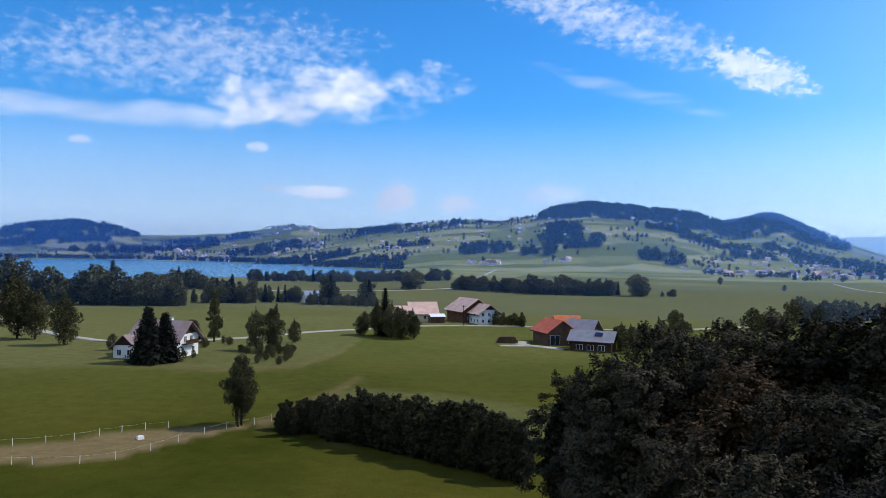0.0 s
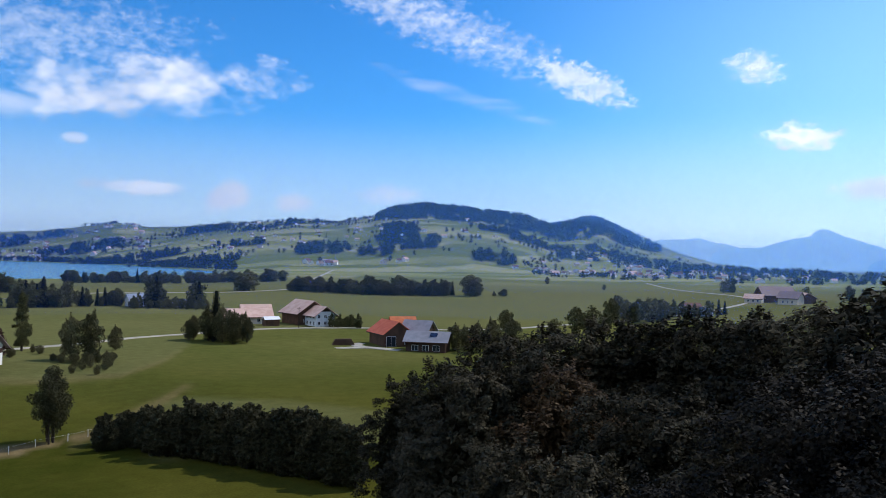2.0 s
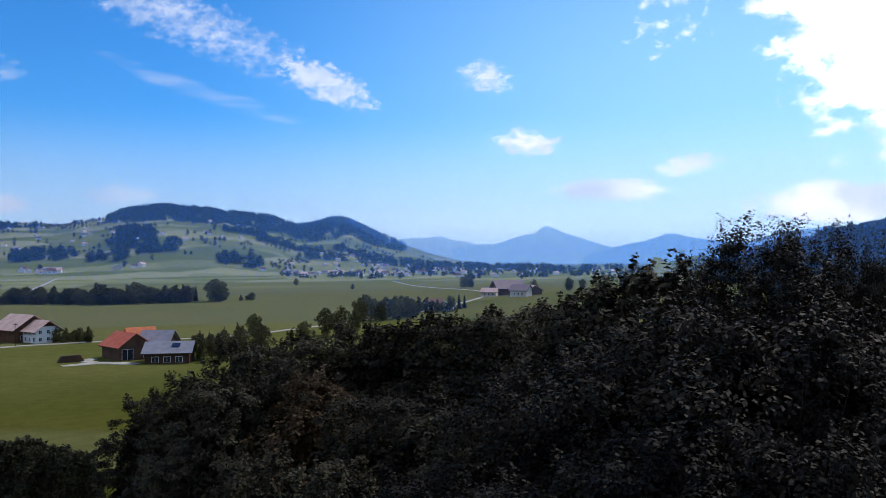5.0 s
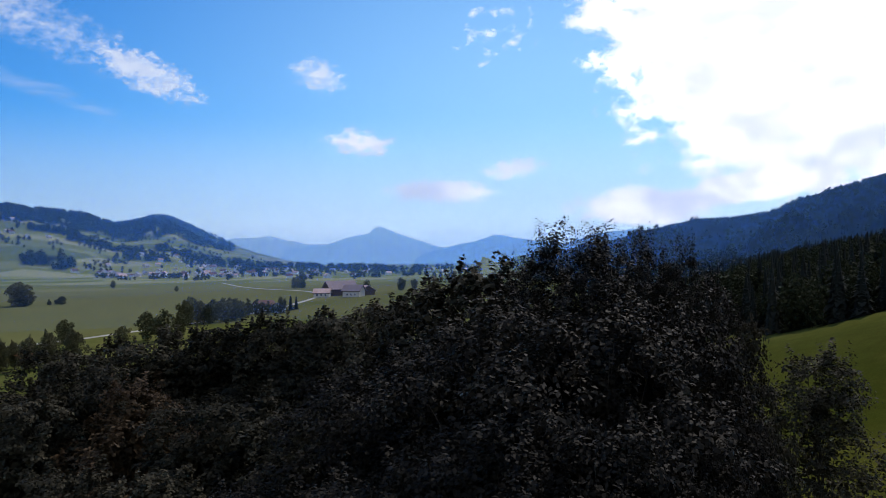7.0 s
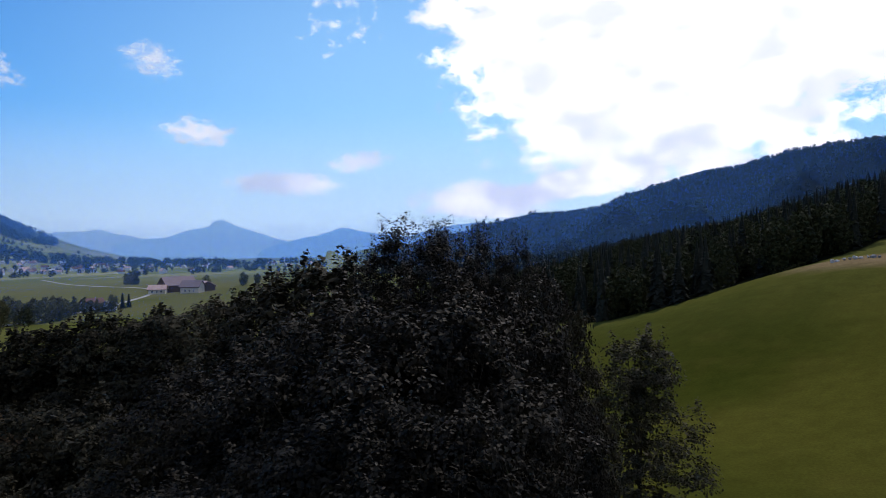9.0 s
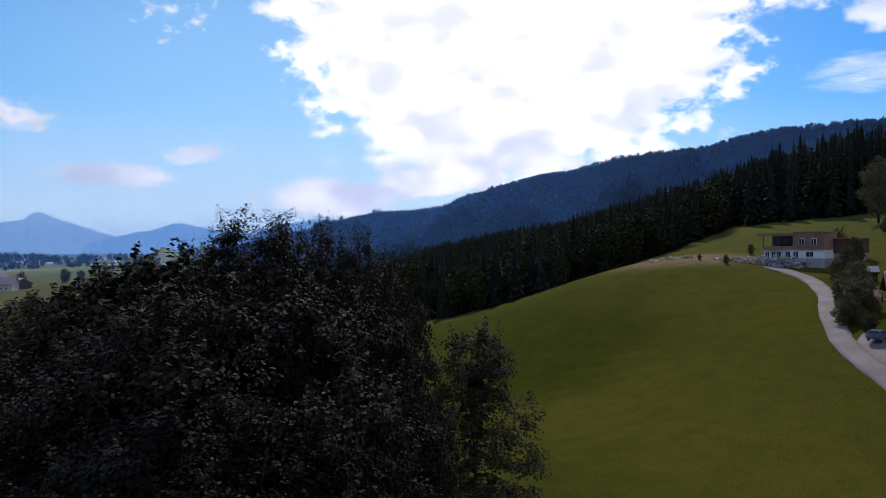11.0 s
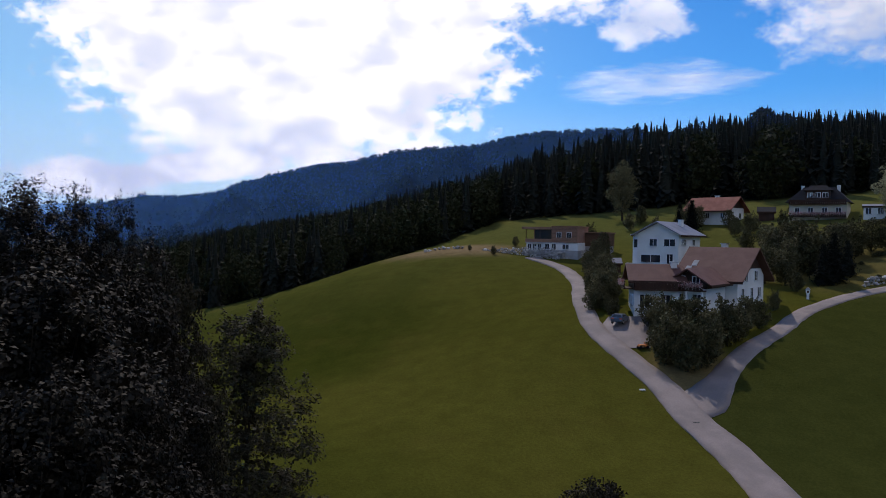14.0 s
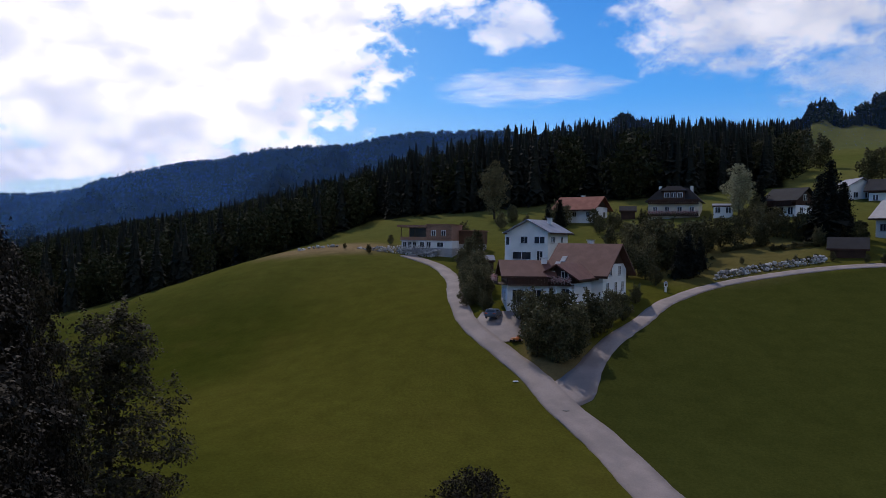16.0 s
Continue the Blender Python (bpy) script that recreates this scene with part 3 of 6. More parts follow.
# ---- far mountains ----
def range_mesh(name, line, dist, foot, mat, label, seed, rough=1.0):
    """A far range: its skyline as (bearing, degrees over the eye), with spurs running down to the foot."""
    lb, le = np.array(line, float).T
    b = np.linspace(lb.max(), lb.min(), 260)
    rng = np.random.default_rng(seed)
    el = np.interp(b, lb[::-1], le[::-1]) + rough * .05 * np.array([noise.fractal(Vector((v * 2.1, seed, 0)), 1, 2, 5) for v in b])
    rows = []
    n = 22
    for k in range(n + 1):
        t = k / n
        d = foot + (dist - foot) * t
        top = EYE[2] + dist * np.tan(np.radians(el))
        z = foot * -.02 + (top + foot * .02) * t ** 1.3
        z = z + np.array([noise.fractal(Vector((v * .9 + t * 1.5, t * 4, seed)), 1, 2, 4) for v in b]) * 60 * t * (1 - t)
        x, y = plan(b, np.full_like(b, d))
        rows.append(np.column_stack([x, y, z]))
    v = np.vstack(rows)
    i, j = np.meshgrid(np.arange(259), np.arange(n))
    i, j = i.ravel(), j.ravel()
    q = np.stack([j * 260 + i, j * 260 + i + 1, j * 260 + 261 + i, j * 260 + 260 + i], 1)
    return tagged(new(name, array_mesh(name, v, q, mat, True)), label, "mountain", kind="structure")


def far_material(name, color, haze_glow, amount):
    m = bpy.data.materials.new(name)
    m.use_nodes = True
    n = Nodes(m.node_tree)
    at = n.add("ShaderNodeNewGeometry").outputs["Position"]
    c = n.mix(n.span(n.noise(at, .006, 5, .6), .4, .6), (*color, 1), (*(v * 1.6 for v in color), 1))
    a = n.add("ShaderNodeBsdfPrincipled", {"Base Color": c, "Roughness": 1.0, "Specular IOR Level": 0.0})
    # Distance haze is put in as an even blue glow over the slopes.
    e = n.add("ShaderNodeEmission", {0: (*haze_glow, 1), 1: 1.0})
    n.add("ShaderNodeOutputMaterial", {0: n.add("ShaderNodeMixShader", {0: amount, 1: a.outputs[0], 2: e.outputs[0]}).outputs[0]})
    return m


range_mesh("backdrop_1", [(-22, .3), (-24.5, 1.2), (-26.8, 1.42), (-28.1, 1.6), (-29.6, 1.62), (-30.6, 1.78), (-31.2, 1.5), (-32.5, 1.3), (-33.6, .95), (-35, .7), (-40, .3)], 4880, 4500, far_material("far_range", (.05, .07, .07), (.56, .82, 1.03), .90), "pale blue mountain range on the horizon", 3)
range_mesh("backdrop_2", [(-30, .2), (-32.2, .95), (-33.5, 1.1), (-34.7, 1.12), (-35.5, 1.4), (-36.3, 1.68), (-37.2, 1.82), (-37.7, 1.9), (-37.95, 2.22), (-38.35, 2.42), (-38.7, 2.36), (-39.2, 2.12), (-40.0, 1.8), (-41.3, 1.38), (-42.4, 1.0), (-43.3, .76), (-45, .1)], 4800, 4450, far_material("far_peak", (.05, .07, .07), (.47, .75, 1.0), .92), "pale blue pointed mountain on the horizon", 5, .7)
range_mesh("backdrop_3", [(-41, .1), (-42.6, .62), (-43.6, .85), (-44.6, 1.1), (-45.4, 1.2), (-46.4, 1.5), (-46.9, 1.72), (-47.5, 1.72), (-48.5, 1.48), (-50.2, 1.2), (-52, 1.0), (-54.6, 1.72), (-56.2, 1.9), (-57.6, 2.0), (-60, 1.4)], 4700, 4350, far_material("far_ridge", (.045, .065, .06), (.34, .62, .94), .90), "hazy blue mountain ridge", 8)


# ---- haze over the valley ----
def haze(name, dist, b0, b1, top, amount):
    """An added see-through sheet that imitates summer haze: lit by sun and sky, thinning out upwards."""
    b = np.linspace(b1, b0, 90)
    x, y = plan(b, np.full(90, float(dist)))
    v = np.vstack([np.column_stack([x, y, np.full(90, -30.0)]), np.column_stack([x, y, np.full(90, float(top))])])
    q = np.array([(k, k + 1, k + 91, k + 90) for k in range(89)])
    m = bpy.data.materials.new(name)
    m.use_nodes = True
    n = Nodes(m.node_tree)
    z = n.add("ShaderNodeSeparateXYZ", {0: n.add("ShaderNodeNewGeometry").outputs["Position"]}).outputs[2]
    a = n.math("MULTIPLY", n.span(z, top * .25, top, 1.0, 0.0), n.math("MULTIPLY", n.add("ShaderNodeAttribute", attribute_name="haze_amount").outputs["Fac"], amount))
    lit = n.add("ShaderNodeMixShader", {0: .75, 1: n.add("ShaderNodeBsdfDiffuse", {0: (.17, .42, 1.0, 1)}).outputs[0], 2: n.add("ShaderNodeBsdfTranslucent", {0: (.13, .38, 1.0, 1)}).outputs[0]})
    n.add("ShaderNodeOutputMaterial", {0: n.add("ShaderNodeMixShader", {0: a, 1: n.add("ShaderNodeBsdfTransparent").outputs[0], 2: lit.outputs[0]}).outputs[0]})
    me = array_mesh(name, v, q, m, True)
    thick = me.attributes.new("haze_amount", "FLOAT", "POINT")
    # The imitated haze is set weaker towards the wooded mountain.
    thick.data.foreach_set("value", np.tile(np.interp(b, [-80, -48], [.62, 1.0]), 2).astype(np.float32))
    return tagged(new(name, me), "see-through blue sheet imitating haze over the valley", "haze", kind="structure")


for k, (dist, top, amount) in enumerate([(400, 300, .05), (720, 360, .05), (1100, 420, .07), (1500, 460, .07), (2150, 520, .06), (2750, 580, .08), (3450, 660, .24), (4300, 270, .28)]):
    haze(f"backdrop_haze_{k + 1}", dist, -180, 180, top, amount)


# ---- trees ----
def leaves(points, size, rng, outward=None, tilt=1.0, four=False, stray=.8):
    """Pointed leaves at the points: verts and faces, three-cornered or bent and four-cornered."""
    n = len(points)
    a = rng.normal(size=(n, 3))
    a[:, 2] *= tilt
    if outward is not None:
        a = a * stray + outward
    a /= np.linalg.norm(a, axis=1)[:, None]
    h = rng.normal(size=(n, 3))
    u = np.cross(a, h)
    u /= np.linalg.norm(u, axis=1)[:, None]
    w = np.cross(a, u)
    s = (size * rng.uniform(.6, 1.35, n))[:, None]
    if not four:
        v = np.stack([points - u * s * .6, points + u * s * .4 - w * s * .32, points + u * s * .4 + w * s * .32], 1).reshape(-1, 3)
        return v, np.arange(3 * n).reshape(n, 3)
    v = np.stack([points - u * s * .55, points - w * s * .36 + a * s * .1, points + u * s * .55, points + w * s * .36 + a * s * .1], 1).reshape(-1, 3)
    return v, np.arange(4 * n).reshape(n, 4)


def crown_points(rng, n, height, radius, base, lobes, shape):
    """Points in clumps over the lobes of a crown, thin within and thick at the skin."""
    cen, rad, out = [], [], []
    for k in range(6):
        t = (k + .5) / 6
        env = radius * shape(t)
        cen.append((rng.normal() * env * .1, rng.normal() * env * .1, base + (height - base) * (.04 + .9 * t)))
        rad.append(env * .66)
    for k in range(lobes):
        t = rng.uniform(0, 1) ** .8
        z = base + (height - base) * (.06 + .88 * t)
        env = radius * shape(t)
        a = rng.uniform(0, math.tau)
        r = env * rng.uniform(.35, .82)
        cen.append((r * math.cos(a), r * math.sin(a), z))
        rad.append(max(.13 * radius, env * rng.uniform(.2, .36)))
    cen, rad = np.array(cen), np.array(rad)
    lobes = len(rad)
    k = rng.choice(lobes, n, p=rad ** 2 / (rad ** 2).sum())
    d = rng.normal(size=(n, 3))
    d /= np.linalg.norm(d, axis=1)[:, None]
    d[:, 2] *= .85
    rr = rad[k] * rng.uniform(.35, 1.08, n) ** .5
    twig = 1 + .22 * np.sin(d[:, 0] * 9 + k) * np.sin(d[:, 1] * 9 + 2 * k) * np.sin(d[:, 2] * 8)
    p = cen[k] + d * (rr * twig)[:, None]
    return p, d, cen, rad


def round_shape(t):
    return math.sqrt(max(.02, 1 - (1.9 * t - .85) ** 2))


def tall_shape(t):
    return max(.12, (1 - t) ** .55 * (.55 + .45 * min(1, t * 4)))


def egg_shape(t):
    return max(.15, math.sin(math.pi * (t * .86 + .10)) ** .75)


def trunk_mesh(name, rng, height, base, cen, thick, stems=1):
    s = Shape()
    for q in range(stems):
        off = Vector((rng.normal(), rng.normal(), 0)) * (.0 if stems == 1 else thick * 3)
        prev, pr = Vector((off.x, off.y, -.6)), thick
        steps = 6
        for k in range(1, steps + 1):
            t = k / steps
            cur = Vector((off.x * (1 + t) + rng.normal() * thick * .5, off.y * (1 + t) + rng.normal() * thick * .5, height * .9 * t))
            r = thick * (1 - t) ** .8 + .02
            s.tube(prev, cur, pr, r, 8)
            prev, pr = cur, r
        for c in cen[q::stems][:16]:
            z0 = max(base * .7, c[2] * .72)
            t = min(1, z0 / (height * .9))
            a = Vector((off.x * (1 + t), off.y * (1 + t), z0))
            mid = a.lerp(Vector(c), .5) + Vector((0, 0, -.04 * height * rng.uniform(0, 1)))
            s.tube(a, mid, thick * .34 * (1 - t) + .03, thick * .2 * (1 - t) + .02, 5)
            s.tube(mid, Vector(c), thick * .2 * (1 - t) + .02, .015, 5)
    return s.mesh(name, BARK)


def broad_tree(name, label, m, seed, height, radius, n, size, mat, base=.2, lobes=26, shape=round_shape, stems=1, thick=None, group="", shoots=0):
    rng = np.random.default_rng(seed)
    p, d, cen, rad = crown_points(rng, n, height, radius, base * height, lobes, shape)
    for k in range(shoots):
        # upright leafy shoots that break the outline
        c = int(rng.integers(lobes))
        d0 = rng.normal(size=3)
        d0[2] = abs(d0[2]) + .6
        d0 /= np.linalg.norm(d0)
        up = d0 * .5 + np.array([0, 0, .8])
        u = rng.uniform(0, 1, 34)
        sh = cen[c] + d0 * rad[c] * .8 + up * (u * rng.uniform(.08, .17) * radius * 1.6)[:, None]
        p = np.vstack([p, sh + rng.normal(scale=.16 * (1.15 - u)[:, None] + .05, size=(34, 3))])
        d = np.vstack([d, np.tile(d0, (34, 1))])
    v, q = leaves(p, size, rng, d * .7)
    ob = thing(name, m, label, "tree", group)
    part("trunk", trunk_mesh("trunk", rng, height, base * height, cen, thick or height * .018, stems), BARK, ob)
    part("crown", array_mesh("crown", v, q, mat), mat, ob)
    return ob


def near_tree(name, label, m, seed, height, radius, boughs, n, size, mat, base=.1, shape=round_shape, thick=.35, group="", sprigs=0, full=1.0, core=9000):
    """A tree seen close by: domed boughs set with leaf clumps, dark gaps between them, and leafy shoots on top."""
    rng = np.random.default_rng(seed)
    z0 = base * height
    t = (np.arange(boughs) + rng.uniform(0, 1, boughs)) / boughs
    t[-3:] = 1.0, .97, .985
    env = radius * np.array([shape(v) for v in t])
    a = np.arange(boughs) * 2.399 + rng.normal(0, .35, boughs)
    r = env * rng.uniform(.38, .84, boughs)
    wide = radius * full * rng.uniform(.19, .34, boughs) * (1.05 - (.6 if full == 1 else .35) * t ** 2)
    z = np.minimum(z0 + (height - z0) * t, height - wide * .7)
    heart = np.column_stack([r * np.cos(a), r * np.sin(a), z])
    out = np.column_stack([np.cos(a), np.sin(a), np.full(boughs, .9)])
    # leaf clumps over each bough's upper and outer side
    per = 13
    q = np.repeat(np.arange(boughs), per)
    d = rng.normal(size=(len(q), 3)) * .75 + out[q] * .75
    d /= np.linalg.norm(d, axis=1)[:, None]
    cen = heart[q] + d * (wide[q] * rng.uniform(.55, 1.12, len(q)))[:, None] * np.array([1.1, 1.1, .85])
    rad = wide[q] * rng.uniform(.20, .40, len(q))
    k = rng.choice(len(q), n, p=rad ** 2 / (rad ** 2).sum())
    e = rng.normal(size=(n, 3)) + np.array([0, 0, .55])
    e /= np.linalg.norm(e, axis=1)[:, None]
    p = cen[k] + e * (rad[k] * rng.uniform(.3, 1.12, n) ** .7)[:, None] * np.array([1.15, 1.15, .7])
    way = e * .5 + d[k] * .35 + np.array([0, 0, .55])
    tops = np.nonzero((t[q] > .6) & (d[:, 2] > .35))[0]
    for i in range(sprigs):
        c = int(tops[int(rng.integers(len(tops)))])
        u = rng.uniform(0, 1, 30)
        up = rng.normal(size=3) * .22 + np.array([0, 0, 1.0])
        spread = .05 + .13 * (1 - u)[:, None]
        p = np.vstack([p, cen[c] + up * (rad[c] * .3 + u * rng.uniform(.45, 1.35))[:, None] + rng.normal(size=(30, 3)) * spread])
        way = np.vstack([way, np.tile(up, (30, 1))])
    p[:, 2] *= height / np.quantile(p[:, 2], .9996)
    v, f = leaves(p, size, rng, way, four=True, stray=.38)
    w = rng.uniform(0, 1, core)
    a = rng.uniform(0, math.tau, core)
    r = radius * np.array([shape(x) for x in w]) * .72 * np.sqrt(rng.uniform(0, 1, core))
    v2, f2 = leaves(np.column_stack([r * np.cos(a), r * np.sin(a), z0 + (height - z0) * .84 * w]), size * 2.3, rng, four=True)
    ob = thing(name, m, label, "tree", group)
    part("trunk", trunk_mesh("trunk", rng, height * .8, z0, heart[::-1] * np.array([1, 1, .97]), thick), BARK, ob)
    part("crown", array_mesh("crown", np.vstack([v, v2]), np.vstack([f, f2 + len(v)]), mat), mat, ob)
    return ob


def cone_shape(t):
    return max(.14, (1 - t) ** .75) * (.8 + .2 * min(1, t * 4))


def dome_shape(t):
    return max(.2, (1 - t) ** .42) * (.75 + .25 * min(1, t * 3))


def spruce_geometry(rng, height, radius, tiers, n, droop=.35):
    """Verts and quads of drooping branch fans."""
    v, q = [], []
    for k in range(tiers):
        t = (k + rng.uniform(0, .6)) / tiers
        z = height * (.06 + .92 * t)
        r = radius * (1 - t) ** .85 * rng.uniform(.85, 1.12) + .04 * radius
        m = max(4, int(n * (1 - .6 * t)))
        a0 = rng.uniform(0, math.tau)
        for i in range(m):
            a = a0 + math.tau * i / m + rng.normal() * .15
            rl = r * rng.uniform(.6, 1.2)
            wd = rl * rng.uniform(.22, .4)
            c, s = math.cos(a), math.sin(a)
            j = len(v)
            v += [(0, 0, z + .05 * height / tiers * 3), (c * rl * .55 - s * wd, s * rl * .55 + c * wd, z - rl * droop * .35),
                  (c * rl, s * rl, z - rl * droop * rng.uniform(.8, 1.2)), (c * rl * .55 + s * wd, s * rl * .55 - c * wd, z - rl * droop * .35)]
            q.append((j, j + 1, j + 2, j + 3))
    # dense inner wood behind the fans
    j = len(v)
    for i in range(5):
        a = math.tau * i / 5
        v += [(math.cos(a) * radius * .6, math.sin(a) * radius * .6, height * .08), (math.cos(a) * radius * .04, math.sin(a) * radius * .04, height * .95)]
        k = (i + 1) % 5
        q.append((j + 2 * i, j + 2 * k, j + 2 * k + 1, j + 2 * i + 1))
    return np.array(v), np.array(q)


def spruce(name, label, m, seed, height, radius, tiers=26, n=13, mat=None, group=""):
    rng = np.random.default_rng(seed)
    mat = mat or NEEDLE
    v, q = spruce_geometry(rng, height, radius, tiers, n)
    extra = [v]
    pts = v[q[:, 1:]].reshape(-1, 3)
    pts = np.repeat(pts, 7, 0) + rng.normal(scale=radius * .075, size=(len(pts) * 7, 3))
    v2, q2 = leaves(pts, radius * .085, rng, four=True)
    ob = thing(name, m, label, "tree", group)
    part("trunk", Shape().tube((0, 0, -.6), (0, 0, height * .97), height * .014, .02, 8), BARK, ob)
    part("crown", array_mesh("crown", np.vstack([v, v2]), np.vstack([q, q2 + len(v)]), mat), mat, ob)
    return ob


def scatter_mesh(name, mat, places, kinds, rng, label, category="forest"):
    """Many trees as one object: places (x, y, z, height), each a turned and scaled copy of one of the kinds."""
    vs, qs, off = [], [], 0
    for x, y, z, h in places:
        v, q = kinds[rng.integers(len(kinds))]
        a = rng.uniform(0, math.tau)
        c, s = math.cos(a), math.sin(a)
        w = h * rng.uniform(.85, 1.2)
        vs.append(np.column_stack([(v[:, 0] * c - v[:, 1] * s) * w + x, (v[:, 0] * s + v[:, 1] * c) * w + y, v[:, 2] * h + z]))
        qs.append(q + off)
        off += len(v)
    return tagged(new(name, array_mesh(name, np.vstack(vs), np.vstack(qs), mat)), label, category, kind="stuff")


def unit_broad(seed, n, size):
    """A small tree one high, for distant woods: an uneven body of leaf clumps."""
    rng = np.random.default_rng(seed)
    p, d, cen, rad = crown_points(rng, n, 1.0, .42, .08, 9, round_shape)
    return leaves(p, size, rng, d * 1.2)


def unit_spruce(seed, tiers, n):
    return spruce_geometry(np.random.default_rng(seed), 1.0, .2, tiers, n)


FAR_BROAD = [unit_broad(k, 44, .30) for k in range(5)]
MID_BROAD = [unit_broad(20 + k, 760, .068) for k in range(5)]
FAR_SPRUCE = [unit_spruce(k, 5, 5) for k in range(4)]
MID_SPRUCE = [spruce_geometry(np.random.default_rng(9 + k), 1.0, .17, 22, 9, .5) for k in range(4)]


def near_forest():
    rng = np.random.default_rng(4)
    conifers, broad = [], []
    b = rng.uniform(-127, -55, 6200)
    r = np.sqrt(rng.uniform(170 ** 2, 620 ** 2, 6200))
    ok = woods(b, r)
    edge = np.interp(b, [-140, -124, -117.6, -116, -110, -106, -100, -95, -87, -82, -77, -71, -65, -58, -50], [470, 470, 470, 248, 240, 240, 245, 246, 262, 214, 190, 186, 200, 240, 700])
    crest = np.interp(b, [-125, -120, -116.4, -113, -111.4, -106.7, -103.5, -101, -97, -93.2, -89.8, -85, -82, -78.9, -74.7, -71, -66, -62.5, -58], [8.3, 8.3, 8.0, 8.1, 8.35, 8.6, 8.4, 8.95, 9.0, 7.8, 6.5, 4.6, 3.8, 2.8, 1.6, 1.0, 0, -1.0, -2.4])
    keep = ok & (rng.uniform(0, 1, 6200) < np.clip(1.2 - (r - edge) / 260, .22, 1))
    for bb, rr, e, c in zip(b[keep], r[keep], edge[keep], crest[keep]):
        x, y = plan(bb, rr)
        tall = np.interp(bb, [-120, -100, -90, -80, -72, -62, -55], [24, 27, 26, 23, 19, 17, 14])
        z = float(land(x, y)) - .5
        # the wood ends where its ridge falls away
        room = EYE[2] + rr * math.tan(math.radians(c + .45)) - z
        h = tall * rng.uniform(.68, 1.12)
        if room < 9:
            continue
        h = min(h, room * rng.uniform(.8, 1.04))
        (broad if rng.uniform() < (.45 if bb > -86 else .14) + (.15 if rr - e < 14 else 0) else conifers).append((x, y, z, h))
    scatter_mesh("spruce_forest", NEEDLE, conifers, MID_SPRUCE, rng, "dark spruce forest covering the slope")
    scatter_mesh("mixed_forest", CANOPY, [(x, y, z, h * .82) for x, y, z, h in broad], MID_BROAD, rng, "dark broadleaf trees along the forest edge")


def mountain_forest():
    rng = np.random.default_rng(6)
    n = 12000
    b = rng.uniform(-124, -49, n)
    r = np.exp(rng.uniform(np.log(330), np.log(3200), n))
    top = np.interp(b, [-100, -80, -48], [1560, 2260, 3260])
    ok = woods(b, r) & (r < top)
    x, y = plan(b[ok], r[ok])
    z = land(x, y)
    h = (7 + r[ok] * .0028) * rng.uniform(.8, 1.2, ok.sum()) * (1 - .32 * np.clip((r[ok] / top[ok] - .6) / .3, 0, 1))
    keep = z > 6
    spots = np.column_stack([x, y, z - 2, h])[keep]
    # the ridge's own row of trees
    b = rng.uniform(-97, -55, 1500)
    r = np.interp(b, [-100, -80, -48], [1500, 2200, 3200]) * rng.uniform(.965, 1.0, 1500)
    x, y = plan(b, r)
    spots = np.vstack([spots, np.column_stack([x, y, land(x, y) - 3, rng.uniform(8, 13, 1500)])])
    pick = rng.uniform(0, 1, len(spots)) < .5
    scatter_mesh("mountain_spruces", NEEDLE, spots[pick], FAR_SPRUCE, rng, "spruces on the wooded mountainside")
    scatter_mesh("mountain_woods", CANOPY, spots[~pick], FAR_BROAD, rng, "mixed woods on the mountainside")


def far_copses():
    rng = np.random.default_rng(7)
    spots = []
    for cb, cr, wb, wr in COPSES:
        area = math.pi * math.radians(wb) * cr * wr
        for k in range(int(min(620, area / 330))):
            a, t = rng.uniform(0, math.tau), math.sqrt(rng.uniform(0, 1))
            b, r = cb + wb * t * math.cos(a), cr + wr * t * math.sin(a)
            if clearing(b, r):
                continue
            x, y = plan(b, r)
            spots.append((x, y, float(land(x, y)) - 1, rng.uniform(13, 22) * (1 if r < 3000 else 1.2)))
    for k in range(900):
        # hedgerow and garden trees strewn over the hill
        b = rng.uniform(-31, 31)
        r = rng.uniform(1900, 3400)
        if noise.noise(Vector((b * .7, r / 210, 0))) < .08:
            continue
        x, y = plan(b, r)
        z = float(land(x, y))
        if z > LAKE + 1:
            spots.append((x, y, z - 1, rng.uniform(8, 15)))
    # hedgerows running along the slopes
    for k in range(130):
        b, r = rng.uniform(-28, 31), rng.uniform(2150, 3900)
        lean, long = rng.normal(0, 35), rng.uniform(.8, 4.5)
        step = math.degrees(13 / r)
        for i in range(int(long / step)):
            if noise.noise(Vector((b * 3 + i * .35, r / 90, 3))) < -.22:
                continue
            bb, dd = b + i * step, r + lean * i * step + rng.normal() * 7
            x, y = plan(bb, dd)
            z = float(land(x, y))
            if z > LAKE + 1:
                spots.append((x, y, z - 1, rng.uniform(8, 17)))
    # wooded shore beyond the water
    for k in range(420):
        b = rng.uniform(3, 34)
        far = float(lake_shore(b)[1])
        x, y = plan(b, far + 40 + rng.uniform(0, 110) ** 1.0)
        spots.append((x, y, float(land(x, y)) - 1, rng.uniform(12, 20)))
    belt = []
    for k in range(2300):
        b = rng.uniform(-50, -18)
        r = rng.uniform(1250, 2600)
        if noise.noise(Vector((b * .5, r / 160, 7))) < .12:
            continue
        x, y = plan(b, r)
        belt.append((x, y, float(land(x, y)) - .5, rng.uniform(5, 12)))
    scatter_mesh("valley_hedgerows", CANOPY, belt, FAR_BROAD, rng, "rows of small trees across the valley floor")
    scatter_mesh("far_copses", CANOPY, spots, FAR_BROAD, rng, "dark copses and hedgerows on the far hillside")


near_forest()
mountain_forest()
far_copses()

